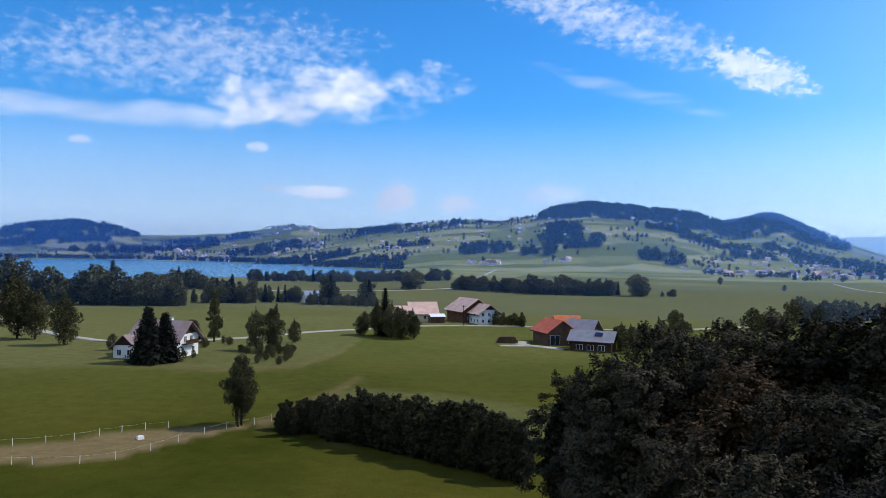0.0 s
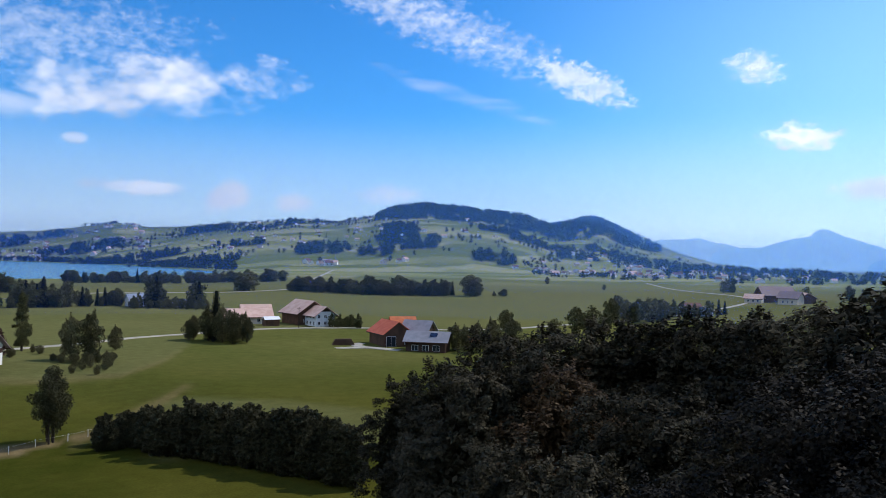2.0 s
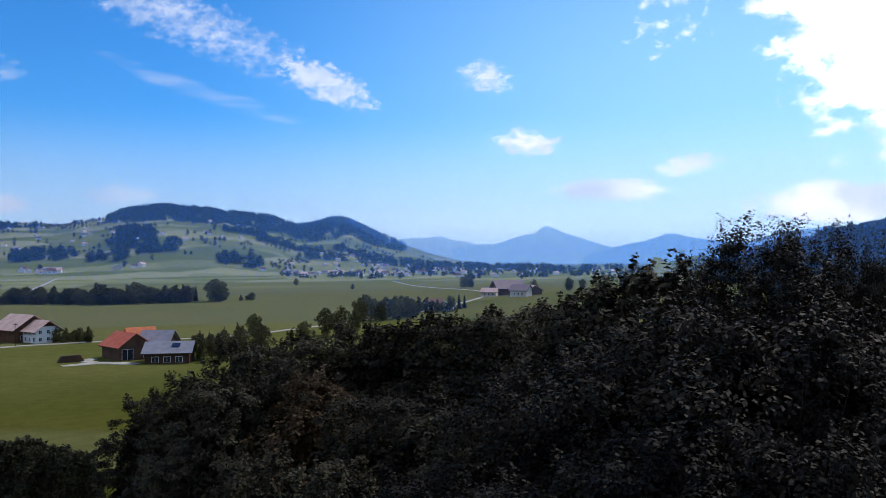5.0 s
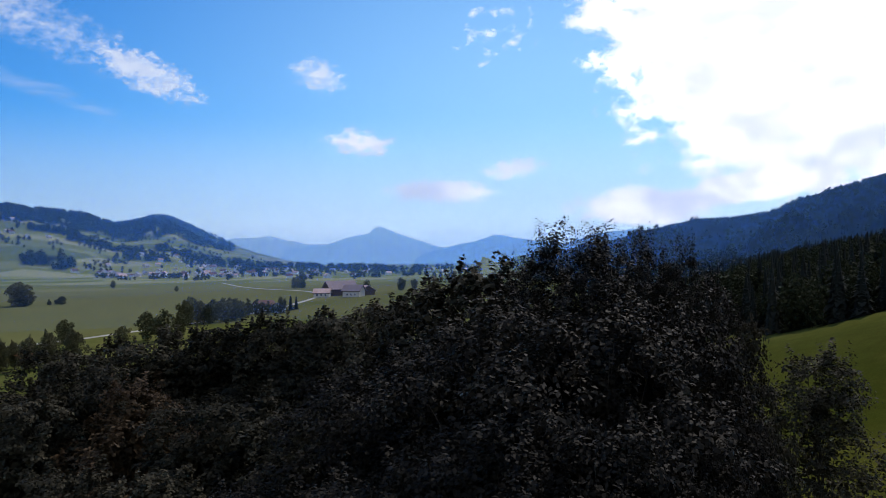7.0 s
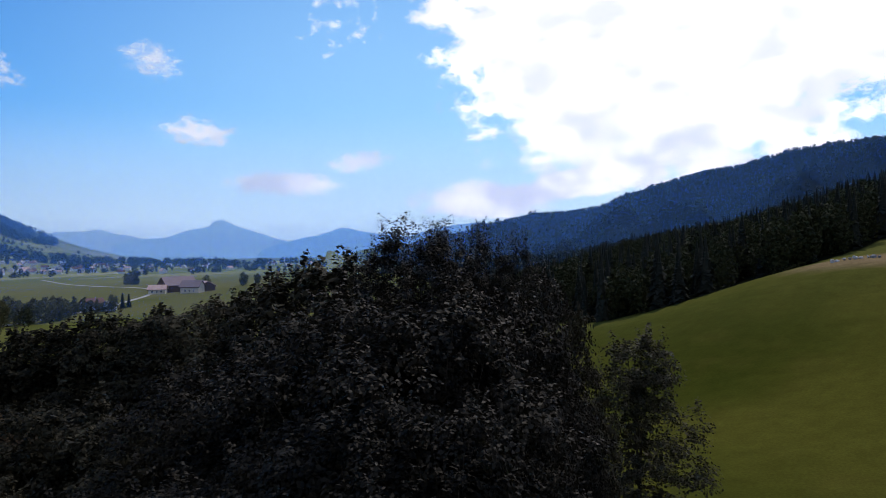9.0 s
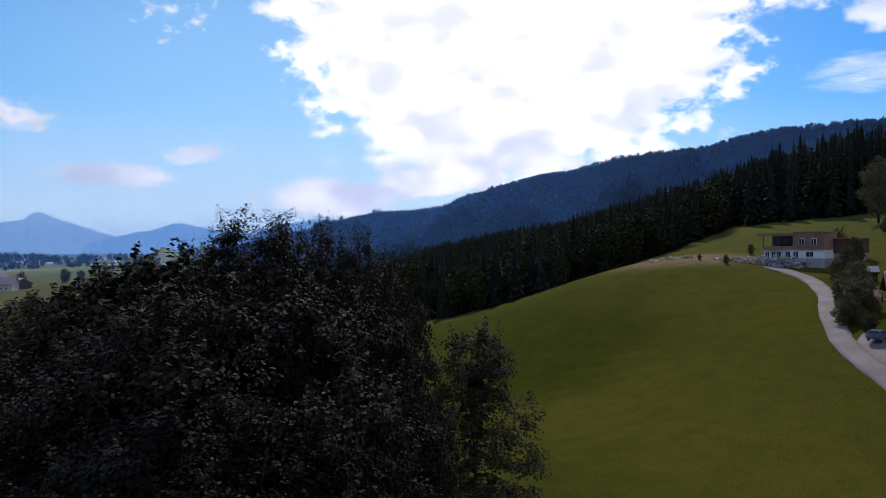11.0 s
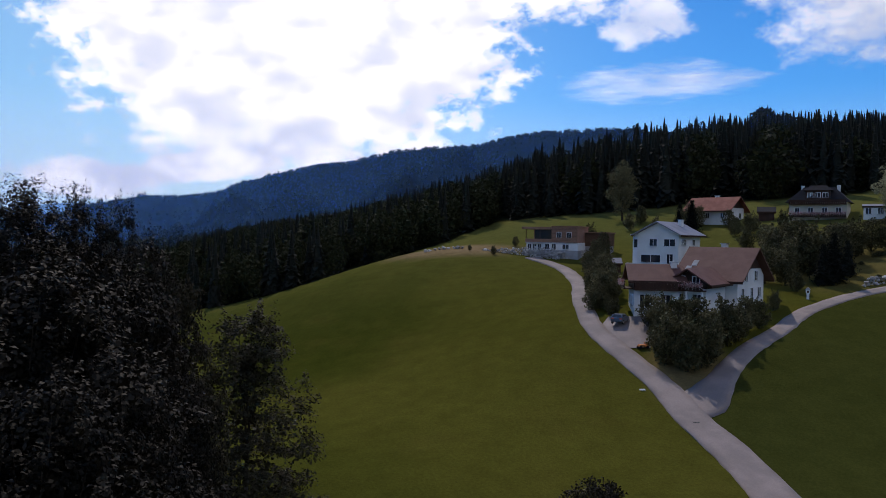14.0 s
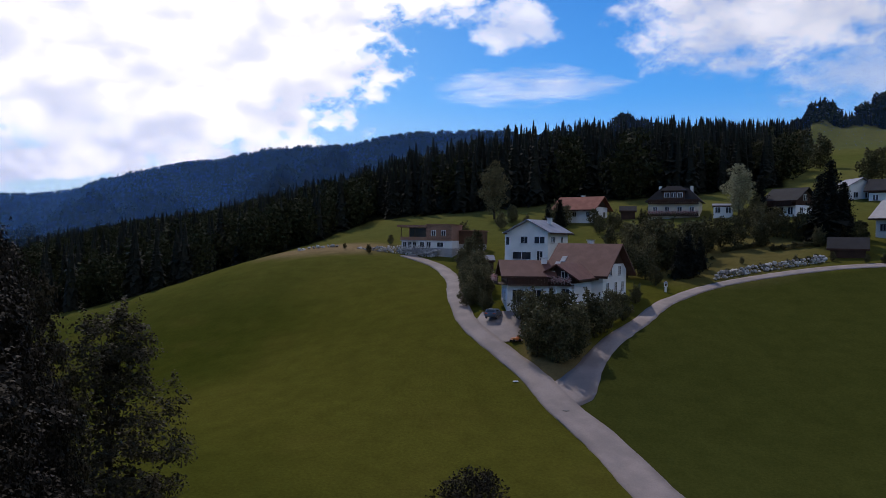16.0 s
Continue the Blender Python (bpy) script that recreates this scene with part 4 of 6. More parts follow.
# Tree rows of the valley: (bearing, distance) from, to, count, height
rng_v = np.random.default_rng(12)
MID = [broad_tree("broadleaf_tree", "green broadleaf tree standing in the meadows", stand(-1.5 - k * .8, 690, 40 * k), 40 + k, 14, 6.2, 1300, 1.05, LEAF_MID, .0, 18, [round_shape, egg_shape, round_shape, tall_shape][k], group="valley trees") for k in range(4)]
FINE = [broad_tree("broadleaf_tree", "dark broadleaf tree standing in the meadows", stand(27.6 - k * 1.7, 258 - 19 * k, 70 * k), 60 + k, 14, 5.2, 5500, .5, LEAF_GARDEN, .05, 30, [egg_shape, round_shape][k], group="valley trees", shoots=12) for k in range(2)]
CONIFER = spruce("conifer", "dark pointed conifer standing in the meadows", stand(15.2, 462), 5, 17, 3.6)


def again(src, b, d, scale, sz=None, label="", group=""):
    m = stand(b, d, float(rng_v.uniform(0, 360)))
    ob = copy_thing(src, m)
    ob.scale = (scale, scale, scale * (sz or 1))
    if label:
        ob["label"] = label
    if group:
        ob["group"] = group
    return ob


for b0, d0, b1, d1, n, h in [(-1, 690, -6, 650, 15, 11), (-6, 640, -9, 632, 10, 14), (-9, 632, -13, 629, 13, 11.5), (-14.3, 625, -14.9, 622, 3, 15),
                             (31.5, 455, 26.2, 452, 9, 22), (25.4, 455, 22.8, 445, 8, 18), (22.5, 442, 18.6, 433, 12, 14.5), (17.4, 462, 13.6, 463, 12, 12.5), (13.0, 470, 10.2, 476, 8, 9), (9.8, 462, 4.6, 446, 10, 7),
                             (8.6, 455, 8.2, 452, 2, 16), (5.7, 450, 5.3, 446, 2, 13), (14, 950, -.5, 930, 40, 13), (2.5, 690, 2.0, 682, 2, 15),
                             (22, 640, 17, 650, 8, 15), (-16, 622, -17.2, 625, 3, 6), (10, 452, 5, 438, 13, 5), (-4, 325, -6.2, 322, 8, 5)]:
    n = int(n * 1.5)
    for k in range(n):
        t = (k + .5) / n
        hh = h * rng_v.uniform(.6, 1.25)
        if rng_v.uniform() < .1 and h > 8:
            again(CONIFER, b0 + (b1 - b0) * t, (d0 + (d1 - d0) * t) * 1.005, hh * 1.1 / 17)
            continue
        wide = 1.4 if 600 < d0 < 700 or d0 > 900 else 1.0
        again(MID[rng_v.integers(4)], b0 + (b1 - b0) * t + rng_v.normal() * .18, (d0 + (d1 - d0) * t) * rng_v.uniform(.985, 1.015), hh / 14 * wide, 1 / wide)
for b, d, h in [(28.7, 262, 19), (3.6, 262, 12), (2.2, 266, 9.5), (1.9, 261, 8), (2.8, 268, 10), (5.9, 268, 7), (4.6, 266, 11), (2.9, 258, 10), (5.6, 270, 8), (10.6, 240, 7),
                (-16.9, 330, 10), (-25, 415, 14), (-26.5, 420, 12), (-22, 330, 12), (-23.2, 325, 13), (-27.6, 430, 12), (-29.5, 455, 9), (-30.3, 452, 8), (-28.9, 448, 10), (-29.9, 458, 7), (-28.4, 440, 9), (-30.6, 458, 6), (-31.2, 452, 10),
                (-25.6, 408, 12), (-26.2, 402, 11), (-27.2, 412, 13), (-28.0, 418, 12), (-28.4, 425, 10), (-24.2, 345, 10), (-20.5, 300, 9), (-24.6, 395, 13), (-37.5, 620, 10), (-40.0, 610, 11), (-41.0, 615, 9), (-32.5, 790, 13), (-32.2, 780, 12), (-32.8, 785, 12), (-19.9, 1000, 10), (-24, 800, 6), (-13.2, 255, 9), (-14.0, 260, 8), (-14.8, 252, 10), (-16, 255, 11), (-17.5, 248, 12)]:
    again(FINE[rng_v.integers(2)] if d < 300 else MID[rng_v.integers(4)], b, d, h / 14)
for b, d, s, sz in [(13.3, 218, .68, 1.2), (12.15, 216, .74, 1.2), (13.9, 213, .3, .55), (13.1, 212, .34, .5), (12.4, 212, .34, .6), (11.7, 212.5, .34, .6), (11.1, 214, .32, .6), (10.7, 216, .26, .6), (12.0, 217, .36, .6), (14.4, 216, .24, .6), (15.2, 232, .3, .6), (16.9, 225, .3, .7)]:
    again(FINE[rng_v.integers(2)], b, d, s, sz)
for b, d, h in [(8.2, 455, 18), (4.1, 268, 17), (-31.9, 470, 9), (-32.3, 475, 8), (-31.5, 478, 7)]:
    again(CONIFER, b, d, h / 17)

# The lone multi-stemmed tree on the strip
broad_tree("lone_tree", "tall multi-stemmed ash tree in the meadow", stand(14.2, 133), 70, 12.4, 3.5, 16000, .25, LEAF_GARDEN, .08, 44, egg_shape, stems=4, thick=.16)
broad_tree("larch", "tall shaggy grey-green larch beside a garden", stand(16.25, 240), 75, 16.5, 3.4, 7000, .42, LEAF_MID, .04, 60, tall_shape, shoots=40)
# Garden trees of the white house
spruce("garden_conifer", "dense dark conifer beside a white house", stand(20.6, 197), 71, 13.2, 5.0, 30, 20)
spruce("garden_conifer", "dense dark conifer beside a white house", stand(19.5, 199), 72, 11.6, 4.4, 30, 20)
broad_tree("copper_beech", "dark red-leaved tree behind the house", stand(17.7, 214), 73, 9, 3.6, 4000, .34, LEAF_RED, .12)


# Hedge wood in the meadow below
def hedge_wood():
    rng = np.random.default_rng(15)
    pts = np.array([(11.6, 125), (9, 124), (7.4, 119), (5.4, 116), (3.3, 112), (1.2, 108), (-1, 104), (-3.5, 100), (-6.4, 97)])
    for k in range(150):
        t = (k + rng.uniform(0, 1)) / 150 * (len(pts) - 1.001)
        i = int(t)
        b, d = pts[i] + (pts[i + 1] - pts[i]) * (t - i)
        m = stand(b, d + rng.uniform(-2.0, 4.5), float(rng.uniform(0, 360)))
        s = float(rng.uniform(.72, 1.12)) * float(np.interp(t, [0, 1.2, 3, 5, 8], [.55, .8, 1.0, 1.1, 1.05]))
        ob = copy_thing(HEDGE[k % 3], m)
        ob.scale = (s * 1.15, s * 1.15, s)



HEDGE = [broad_tree("hedge_shrub", "dark green leafy shrub of a dense hedge row", stand(8.2 - 5 * k, 121 - 8 * k), 80 + k, 6.6 + .4 * k, 2.0, 2300, .32, LEAF_HEDGE, .0, 20, [round_shape, egg_shape, dome_shape][k], group="hedge row", shoots=22) for k in range(3)]
hedge_wood()

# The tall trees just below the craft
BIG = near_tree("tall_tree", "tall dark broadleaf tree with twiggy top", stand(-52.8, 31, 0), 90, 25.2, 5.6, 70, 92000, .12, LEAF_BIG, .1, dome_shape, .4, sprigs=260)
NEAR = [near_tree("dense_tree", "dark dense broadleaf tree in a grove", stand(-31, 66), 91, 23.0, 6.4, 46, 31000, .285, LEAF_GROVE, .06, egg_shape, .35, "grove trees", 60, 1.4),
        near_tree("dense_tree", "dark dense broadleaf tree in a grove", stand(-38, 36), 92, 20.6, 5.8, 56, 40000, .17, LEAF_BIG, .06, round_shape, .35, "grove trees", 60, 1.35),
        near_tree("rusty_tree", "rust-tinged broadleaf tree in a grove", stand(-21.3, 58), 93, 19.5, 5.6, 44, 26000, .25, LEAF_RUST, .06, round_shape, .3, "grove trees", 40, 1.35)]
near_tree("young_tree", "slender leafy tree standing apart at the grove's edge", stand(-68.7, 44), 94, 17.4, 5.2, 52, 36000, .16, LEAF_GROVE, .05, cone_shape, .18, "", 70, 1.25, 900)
# bearing, distance, degrees of the top over the eye, kind
for b, d, el, k in [(-16, 75, -5.5, 0), (-18.2, 74, -5.8, 0), (-20.5, 72, -5.2, 1), (-22.5, 73, -4.9, 0), (-24.5, 72, -4.6, 0), (-26.4, 71, -4.6, 0), (-28.2, 70, -4.2, 1), (-30.8, 66, -4.4, 0), (-35.2, 60, -3.7, 0), (-33.5, 62, -4.2, 0), (-37, 58, -3.2, 1), (-40.2, 50, -2.5, 0), (-42.2, 47, -2.6, 0), (-43.8, 42, -1.2, 0), (-46.6, 38, 0, 0), (-48.6, 36, -.6, 3), (-57.6, 33.5, 1.9, 3), (-53.6, 33, 1.9, 3),
                    (-50.4, 33, 1.2, 3), (-55.4, 32, 2.1, 3), (-59.5, 34, 1.3, 3), (-61.2, 36, -.8, 1), (-63.0, 37, -3.6, 0),
                    (-10, 82, -8.8, 1), (-12.5, 72, -7.8, 0), (-15, 60, -8, 1), (-18, 62, -6.5, 0), (-25.5, 50, -9.5, 1), (-29, 46, -8.9, 0), (-33, 40, -10.4, 1), (-42, 34, -6, 0), (-46, 31, -4, 1),
                    (-49, 28, -2.5, 0), (-54, 26, -2.5, 1), (-57.5, 28, -1.5, 0), (-60.5, 30, -5, 1), (-62.8, 33, -6.5, 0), 
                    (-18, 46, -13, 0), (-23, 40, -14, 1), (-29, 34, -15, 0), (-36, 28, -15, 1), (-43, 25, -13, 0), (-49, 22, -11, 1), (-55, 21, -10, 0), (-60, 24, -11, 1), (-64.5, 30, -12, 0)]:
    x, y, z = on_land(b, d)
    k = k if k > 1 else (1 if d < 37 else 0)
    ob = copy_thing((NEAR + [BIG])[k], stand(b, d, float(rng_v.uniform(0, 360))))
    s = (EYE[2] + d * math.tan(radians(el)) - z) / (23.0, 20.6, 19.5, 25.2)[k]
    w = max(.3, min(s, 1.1, d * math.tan(radians(b + 66.8)) / 5.8)) * (.66 if k == 3 else 1)
    ob.scale = (w, w, s)
broad_tree("garden_shrub", "dark leafy treetop beside the meadow", stand(-94.4, 46.5), 97, 6.9, 2.9, 9000, .19, LEAF_BIG, .1, 60, round_shape)


# ---- houses ----
def house(name, label, bearing, dist, turn, long, wide, eaves, ridge, wall, roof, along="x", over=.9, windows=(), clad=None, clad_from=None, chimneys=(), balconies=(), category="house", group="", up=0.0, shutters=None):
    """A gabled house: long in x, wide in y; the ridge runs along x or y. windows: (side, offset, sill, width, height) with sides f, b, l, r."""
    ob = thing(name, stand(bearing, dist, turn, up), label, category, group)
    hx, hy = long / 2, wide / 2
    s = Shape()
    if along == "x":
        k = [(-hy, -4), (hy, -4), (hy, eaves), (0, ridge - .1), (-hy, eaves)]
        s.prism([(-hx, y, z) for y, z in k][::-1], [(hx, y, z) for y, z in k][::-1])
    else:
        k = [(-hx, -4), (hx, -4), (hx, eaves), (0, ridge - .1), (-hx, eaves)]
        s.prism([(x, -hy, z) for x, z in k], [(x, hy, z) for x, z in k])
    part("wall", s, wall, ob)
    span = hy if along == "x" else hx
    run = (hx if along == "x" else hy) + over
    rise = (ridge - eaves) / span
    for sg in (-1, 1):
        s = Shape()
        lo, zlo = sg * (span + over), eaves - over * rise
        th = .22
        if along == "x":
            a = [(-run, lo, zlo), (run, lo, zlo), (run, 0, ridge), (-run, 0, ridge)]
        else:
            a = [(lo, -run, zlo), (lo, run, zlo), (0, run, ridge), (0, -run, ridge)]
        s.prism([(x, y, z + .02) for x, y, z in a], [(x, y, z + th) for x, y, z in a])
        r = part("roof", s, roof, ob)
        # eaves board
        f = Shape()
        if along == "x":
            f.box(-run, lo - sg * .06, zlo - .12, run, lo + sg * .04, zlo + th)
        else:
            f.box(lo - sg * .06, -run, zlo - .12, lo + sg * .04, run, zlo + th)
        part("fascia", f, DARK_WOOD if wall is not WHITE else WHITE, ob)
    if clad:
        z0 = clad_from
        if along == "x":
            for sg in (-1, 1):
                at0 = hy if z0 <= eaves else hy * (ridge - z0) / (ridge - eaves)
                k = [(-at0, z0), (at0, z0)] + ([(hy, eaves)] if z0 < eaves else []) + [(0, ridge - .12)] + ([(-hy, eaves)] if z0 < eaves else [])
                s = Shape().prism([(sg * hx - .04, y, z) for y, z in k][::-1], [(sg * hx + .04, y, z) for y, z in k][::-1])
                part("gable_cladding", s, clad, ob, "dark wooden gable boards")
            if z0 < eaves:
                for sg in (-1, 1):
                    part("wall_cladding", Shape().box(-hx - .04, sg * hy - .04, z0, hx + .04, sg * hy + .04, eaves - .05), clad, ob)
        else:
            for sg in (-1, 1):
                at0 = hx if z0 <= eaves else hx * (ridge - z0) / (ridge - eaves)
                k = [(-at0, z0), (at0, z0)] + ([(hx, eaves)] if z0 < eaves else []) + [(0, ridge - .12)] + ([(-hx, eaves)] if z0 < eaves else [])
                s = Shape().prism([(x, sg * hy - .04, z) for x, z in k], [(x, sg * hy + .04, z) for x, z in k])
                part("gable_cladding", s, clad, ob, "dark wooden gable boards")
            if z0 < eaves:
                for sg in (-1, 1):
                    part("wall_cladding", Shape().box(sg * hx - .04, -hy - .04, z0, sg * hx + .04, hy + .04, eaves - .05), clad, ob)
    for w in windows:
        window(ob, hx, hy, *w)
    for side, u, z, w, *fl in balconies:
        balcony(ob, hx, hy, side, u, z, w, bool(fl))
    for x, y, h in chimneys:
        base = ridge - abs(y if along == "x" else x) * rise - .6
        c = part("chimney", Shape().box(x - .4, y - .4, base, x + .4, y + .4, ridge + h), PLASTER, ob, "white chimney stack")
        part("chimney_cap", Shape().box(x - .55, y - .55, ridge + h, x + .55, y + .55, ridge + h + .12), METAL, c)
    return ob


def face_box(hx, hy, side, u0, u1, z0, z1, d0, d1):
    """A box on a wall's face, from d0 behind to d1 in front of it."""
    if side == "f":
        return Shape().box(u0, -hy - d1, z0, u1, -hy - d0, z1)
    if side == "b":
        return Shape().box(u0, hy + d0, z0, u1, hy + d1, z1)
    if side == "l":
        return Shape().box(-hx - d1, u0, z0, -hx - d0, u1, z1)
    return Shape().box(hx + d0, u0, z0, hx + d1, u1, z1)


def window(ob, hx, hy, side, u, sill, w, h, shutter=None):
    a, b = u - w / 2, u + w / 2
    win = part("window", face_box(hx, hy, side, a, b, sill, sill + h, -.1, .06), GLASS, ob, "dark reflecting window")
    t = .09
    for u0, u1, z0, z1 in ((a - t, a, sill - t, sill + h + t), (b, b + t, sill - t, sill + h + t), (a, b, sill + h, sill + h + t), (u - .04, u + .04, sill, sill + h)):
        part("frame", face_box(hx, hy, side, u0, u1, z0, z1, -.05, .1), WHITE, win)
    part("sill", face_box(hx, hy, side, a - .12, b + .12, sill - .14, sill - t, -.05, .16), CONCRETE, win)
    if shutter:
        for u0, u1 in ((a - t - w * .5, a - t - .02), (b + t + .02, b + t + w * .5)):
            part("shutter", face_box(hx, hy, side, u0, u1, sill, sill + h, .01, .07), shutter, ob)


def balcony(ob, hx, hy, side, u, z, w, flowers):
    a, b = u - w / 2, u + w / 2
    slab = part("balcony", face_box(hx, hy, side, a, b, z - .15, z, -.05, 1.3), DARK_WOOD, ob, "dark wooden balcony")
    n = max(3, int(w / .45))
    for k in range(n):
        u0 = a + (b - a) * k / n
        part("board", face_box(hx, hy, side, u0 + .03, u0 + w / n - .03, z, z + .85, 1.2, 1.26), DARK_WOOD, slab)
    part("rail", face_box(hx, hy, side, a, b, z + .85, z + .95, 1.15, 1.31), DARK_WOOD, slab)
    if flowers:
        rng = np.random.default_rng(int(abs(u * 10)) + 3)
        n = int(w * 240)
        p = np.column_stack([rng.uniform(a, b, n), rng.normal(-hy - 1.42, .14, n), z + .75 + rng.normal(0, .2, n)])
        if side == "l":
            p = np.column_stack([rng.normal(-hx - 1.42, .14, n), rng.uniform(a, b, n), z + .75 + rng.normal(0, .2, n)])
        v, q = leaves(p, .16, rng)
        part("flower_box", array_mesh("flower_box", v, q, FLOWER), FLOWER, slab, "box of pale geraniums")


def windows_row(side, us, sill, w=1.1, h=1.3, shutter=None):
    return [(side, u, sill, w, h, shutter) for u in us]


# Big chalet at the lane's fork, with a lower wing and a cross gable
chalet = house("chalet", "white chalet with brown tiled roof and dark wooden gables", -102.9, 121, -22, 8.2, 10.0, 4.0, 7.8, PLASTER, BROWN_TILE, "x", 1.2,
      windows_row("r", (-3.2, 0.2, 3.2), .9, 1.0, 1.3) + windows_row("r", (-2.0, 1.8), 3.3, 1.0, 1.3) + windows_row("f", (-2.6, 1.5), 1.0), DARK_WOOD, 5.0, [(-.2, .9, .7)])
house("chalet_wing", "low chalet wing with brown roof over a balcony", -98.2, 111.5, 8, 6.0, 6.6, 4.5, 6.2, PLASTER, BROWN_TILE, "x", .9,
      windows_row("f", (-1.6, 1.2), .6, 1.2, 1.7) + windows_row("l", (-1.5, 1.2), .8), DARK_WOOD, 2.9, [(2.6, -.6, .5)], [("l", 0, 3.1, 5, 1), ("f", -.2, 3.1, 5.6)])
gable = house("chalet_cross_gable", "dark timber cross gable with flower balcony", -101.3, 112.5, -20, 4.8, 7.5, 4.3, 5.8, PLASTER, BROWN_TILE, "y", 1.0,
      windows_row("f", (-1.3, 1.2), .6, 1.1, 1.9) + windows_row("f", (-1.0, 1.0), 3.5, .9, 1.4), DARK_WOOD, 3.3, [], [("f", 0, 3.1, 4.8, 1)])
for x in (-2.2, 0.1, 2.2):
    part("post", Shape().box(x - .12, -4.95, -1, x + .12, -4.71, 2.95), WHITE, gable, "white balcony post")
for x, y in ((-2.9, -3.2), (-3.5, -4.3)):
    z = 7.8 + y * .76
    part("skylight", Shape().prism([(x - .4, y - .5, z - .18), (x + .4, y - .5, z - .18), (x + .4, y + .5, z + .58), (x - .4, y + .5, z + .58)],
                                   [(x - .4, y - .5, z - .08), (x + .4, y - .5, z - .08), (x + .4, y + .5, z + .68), (x - .4, y + .5, z + .68)]), CONCRETE, chalet, "pale skylight in the roof")
# White gabled house above it
white_house = house("white_house", "plain white two-storey house with grey roof", -99.2, 160, -25, 8.6, 10.0, 6.4, 8.6, PLASTER, GREY_TILE, "y", .9,
      windows_row("f", (-.9,), 4.0, 1.5, 1.3) + windows_row("f", (2.5,), 4.0, 2.2, 1.3) + windows_row("f", (2.6,), .6, 1.2, 1.8) + [("f", -1.4, .8, 4.0, 1.4)] + windows_row("r", (-3.4, -2.2, 1.8), 4.2, .9, 1.1), chimneys=[(1.5, 2, .6)], up=-.3)
part("terrace", Shape().box(-6.4, -5.8, -2.5, 1.2, -5.02, .5), PLASTER, white_house, "white terrace wall")
part("bay", Shape().box(-5.6, -4.4, -2, -4.31, -.6, 6.0), WHITE, white_house, "white glazed bay")
part("bay_glass", Shape().box(-5.65, -4.0, 3.6, -5.58, -1.0, 5.2), GLASS, white_house)
part("bay_front", Shape().box(-5.3, -4.45, 3.6, -4.5, -4.38, 5.2), GLASS, white_house)
part("bay_roof", Shape().box(-6.0, -4.9, 6.0, -4.3, -.3, 6.2), WHITE, white_house)
# Red-roofed house further up
house("red_roof_house", "white farmhouse with long dull red roof", -102.3, 209, -28, 11, 8, 3.2, 6.0, PLASTER, DULL_RED, "x", 1.2, windows_row("f", (-4, 0, 4), .8, 1.0, 1.2) + windows_row("r", (-2, 2), .8), DARK_WOOD, 3.4, [(0, .8, .6)])


def modern_house():
    ob = thing("modern_house", stand(-91.45, 173, -16, .9), "modern flat-roofed house with larch upper floor and white base", "house")
    ob.scale = (.75, 1, .84)
    hx, hy = 8.6, 4.6
    part("wall", Shape().box(-3.2, -hy, 0, hx - 1.5, hy, 2.0), PLASTER, ob, "white rendered ground floor")
    part("base", Shape().box(-hx, -hy + .6, 0, -3.21, hy, 2.0), PLASTER, ob)
    part("plinth", Shape().box(-hx - .6, -hy - .8, -6, hx - 1.2, hy + 3, -.02), CONCRETE, ob, "grey concrete plinth")
    up = part("upper_floor", Shape().box(-.6, -hy - .35, 2.0, hx - 1.6, hy, 6.1), LARCH, ob, "reddish larch-clad upper floor")
    for k in range(11):
        part("batten", Shape().box(-.6, -hy - .38, 2.2 + k * .35, hx - 1.6, -hy - .352, 2.23 + k * .35), DARK_WOOD, up)
    part("rear_wall", Shape().box(-hx, 1.2, 2.0, -.61, hy, 5.4), LARCH, ob)
    part("roof", Shape().box(-hx - 1.0, -hy - .5, 5.4, -.62, hy + .3, 6.0), LARCH, ob, "projecting flat larch roof")
    part("roof", Shape().box(-.8, -hy - .55, 6.1, hx - 1.4, hy + .2, 6.3), LARCH, ob)
    part("terrace", Shape().box(-hx, -hy - .3, 1.85, -.62, 1.2, 2.05), CONCRETE, ob)
    part("parapet", Shape().box(-hx, -hy - .3, 2.05, -.62, -hy - .2, 2.9), LARCH, ob)
    for x in (-hx + .1, -hx / 2, -.9):
        part("post", Shape().box(x, -hy - .18, 2.05, x + .16, -hy - .02, 5.4), DARK_WOOD, ob)
    part("glazing", Shape().box(-hx + .4, .9, 2.1, -.8, 1.15, 5.3), GLASS, ob)
    part("wing", Shape().box(hx - 1.49, 1.5, 1.2, hx + 5.4, hy + 3, 4.6), BARN_WOOD, ob, "lower brown wooden wing")
    part("wing_base", Shape().box(hx - 1.49, 1.8, -5, hx + 5.2, hy + 2.9, 1.19), CONCRETE, ob, "concrete base of the wing")
    part("wing_roof", Shape().box(hx - 1.6, 1.2, 4.6, hx + 5.7, hy + 3.3, 4.85), LARCH, ob)
    for w in windows_row("f", (-2, 0), .3, 1.2, 1.3) + windows_row("f", (3.5,), .4, 1.8, 1.1):
        window(ob, hx, hy, *w)
    for w in windows_row("f", (1.6, 4.6), 3.3, 1.2, 1.3):
        window(ob, hx, hy + .35, *w)
    for x in (-7.6, -6, -4.6):
        window(ob, hx, hy - .6, "f", x, .3, 1.0, 1.2)


modern_house()


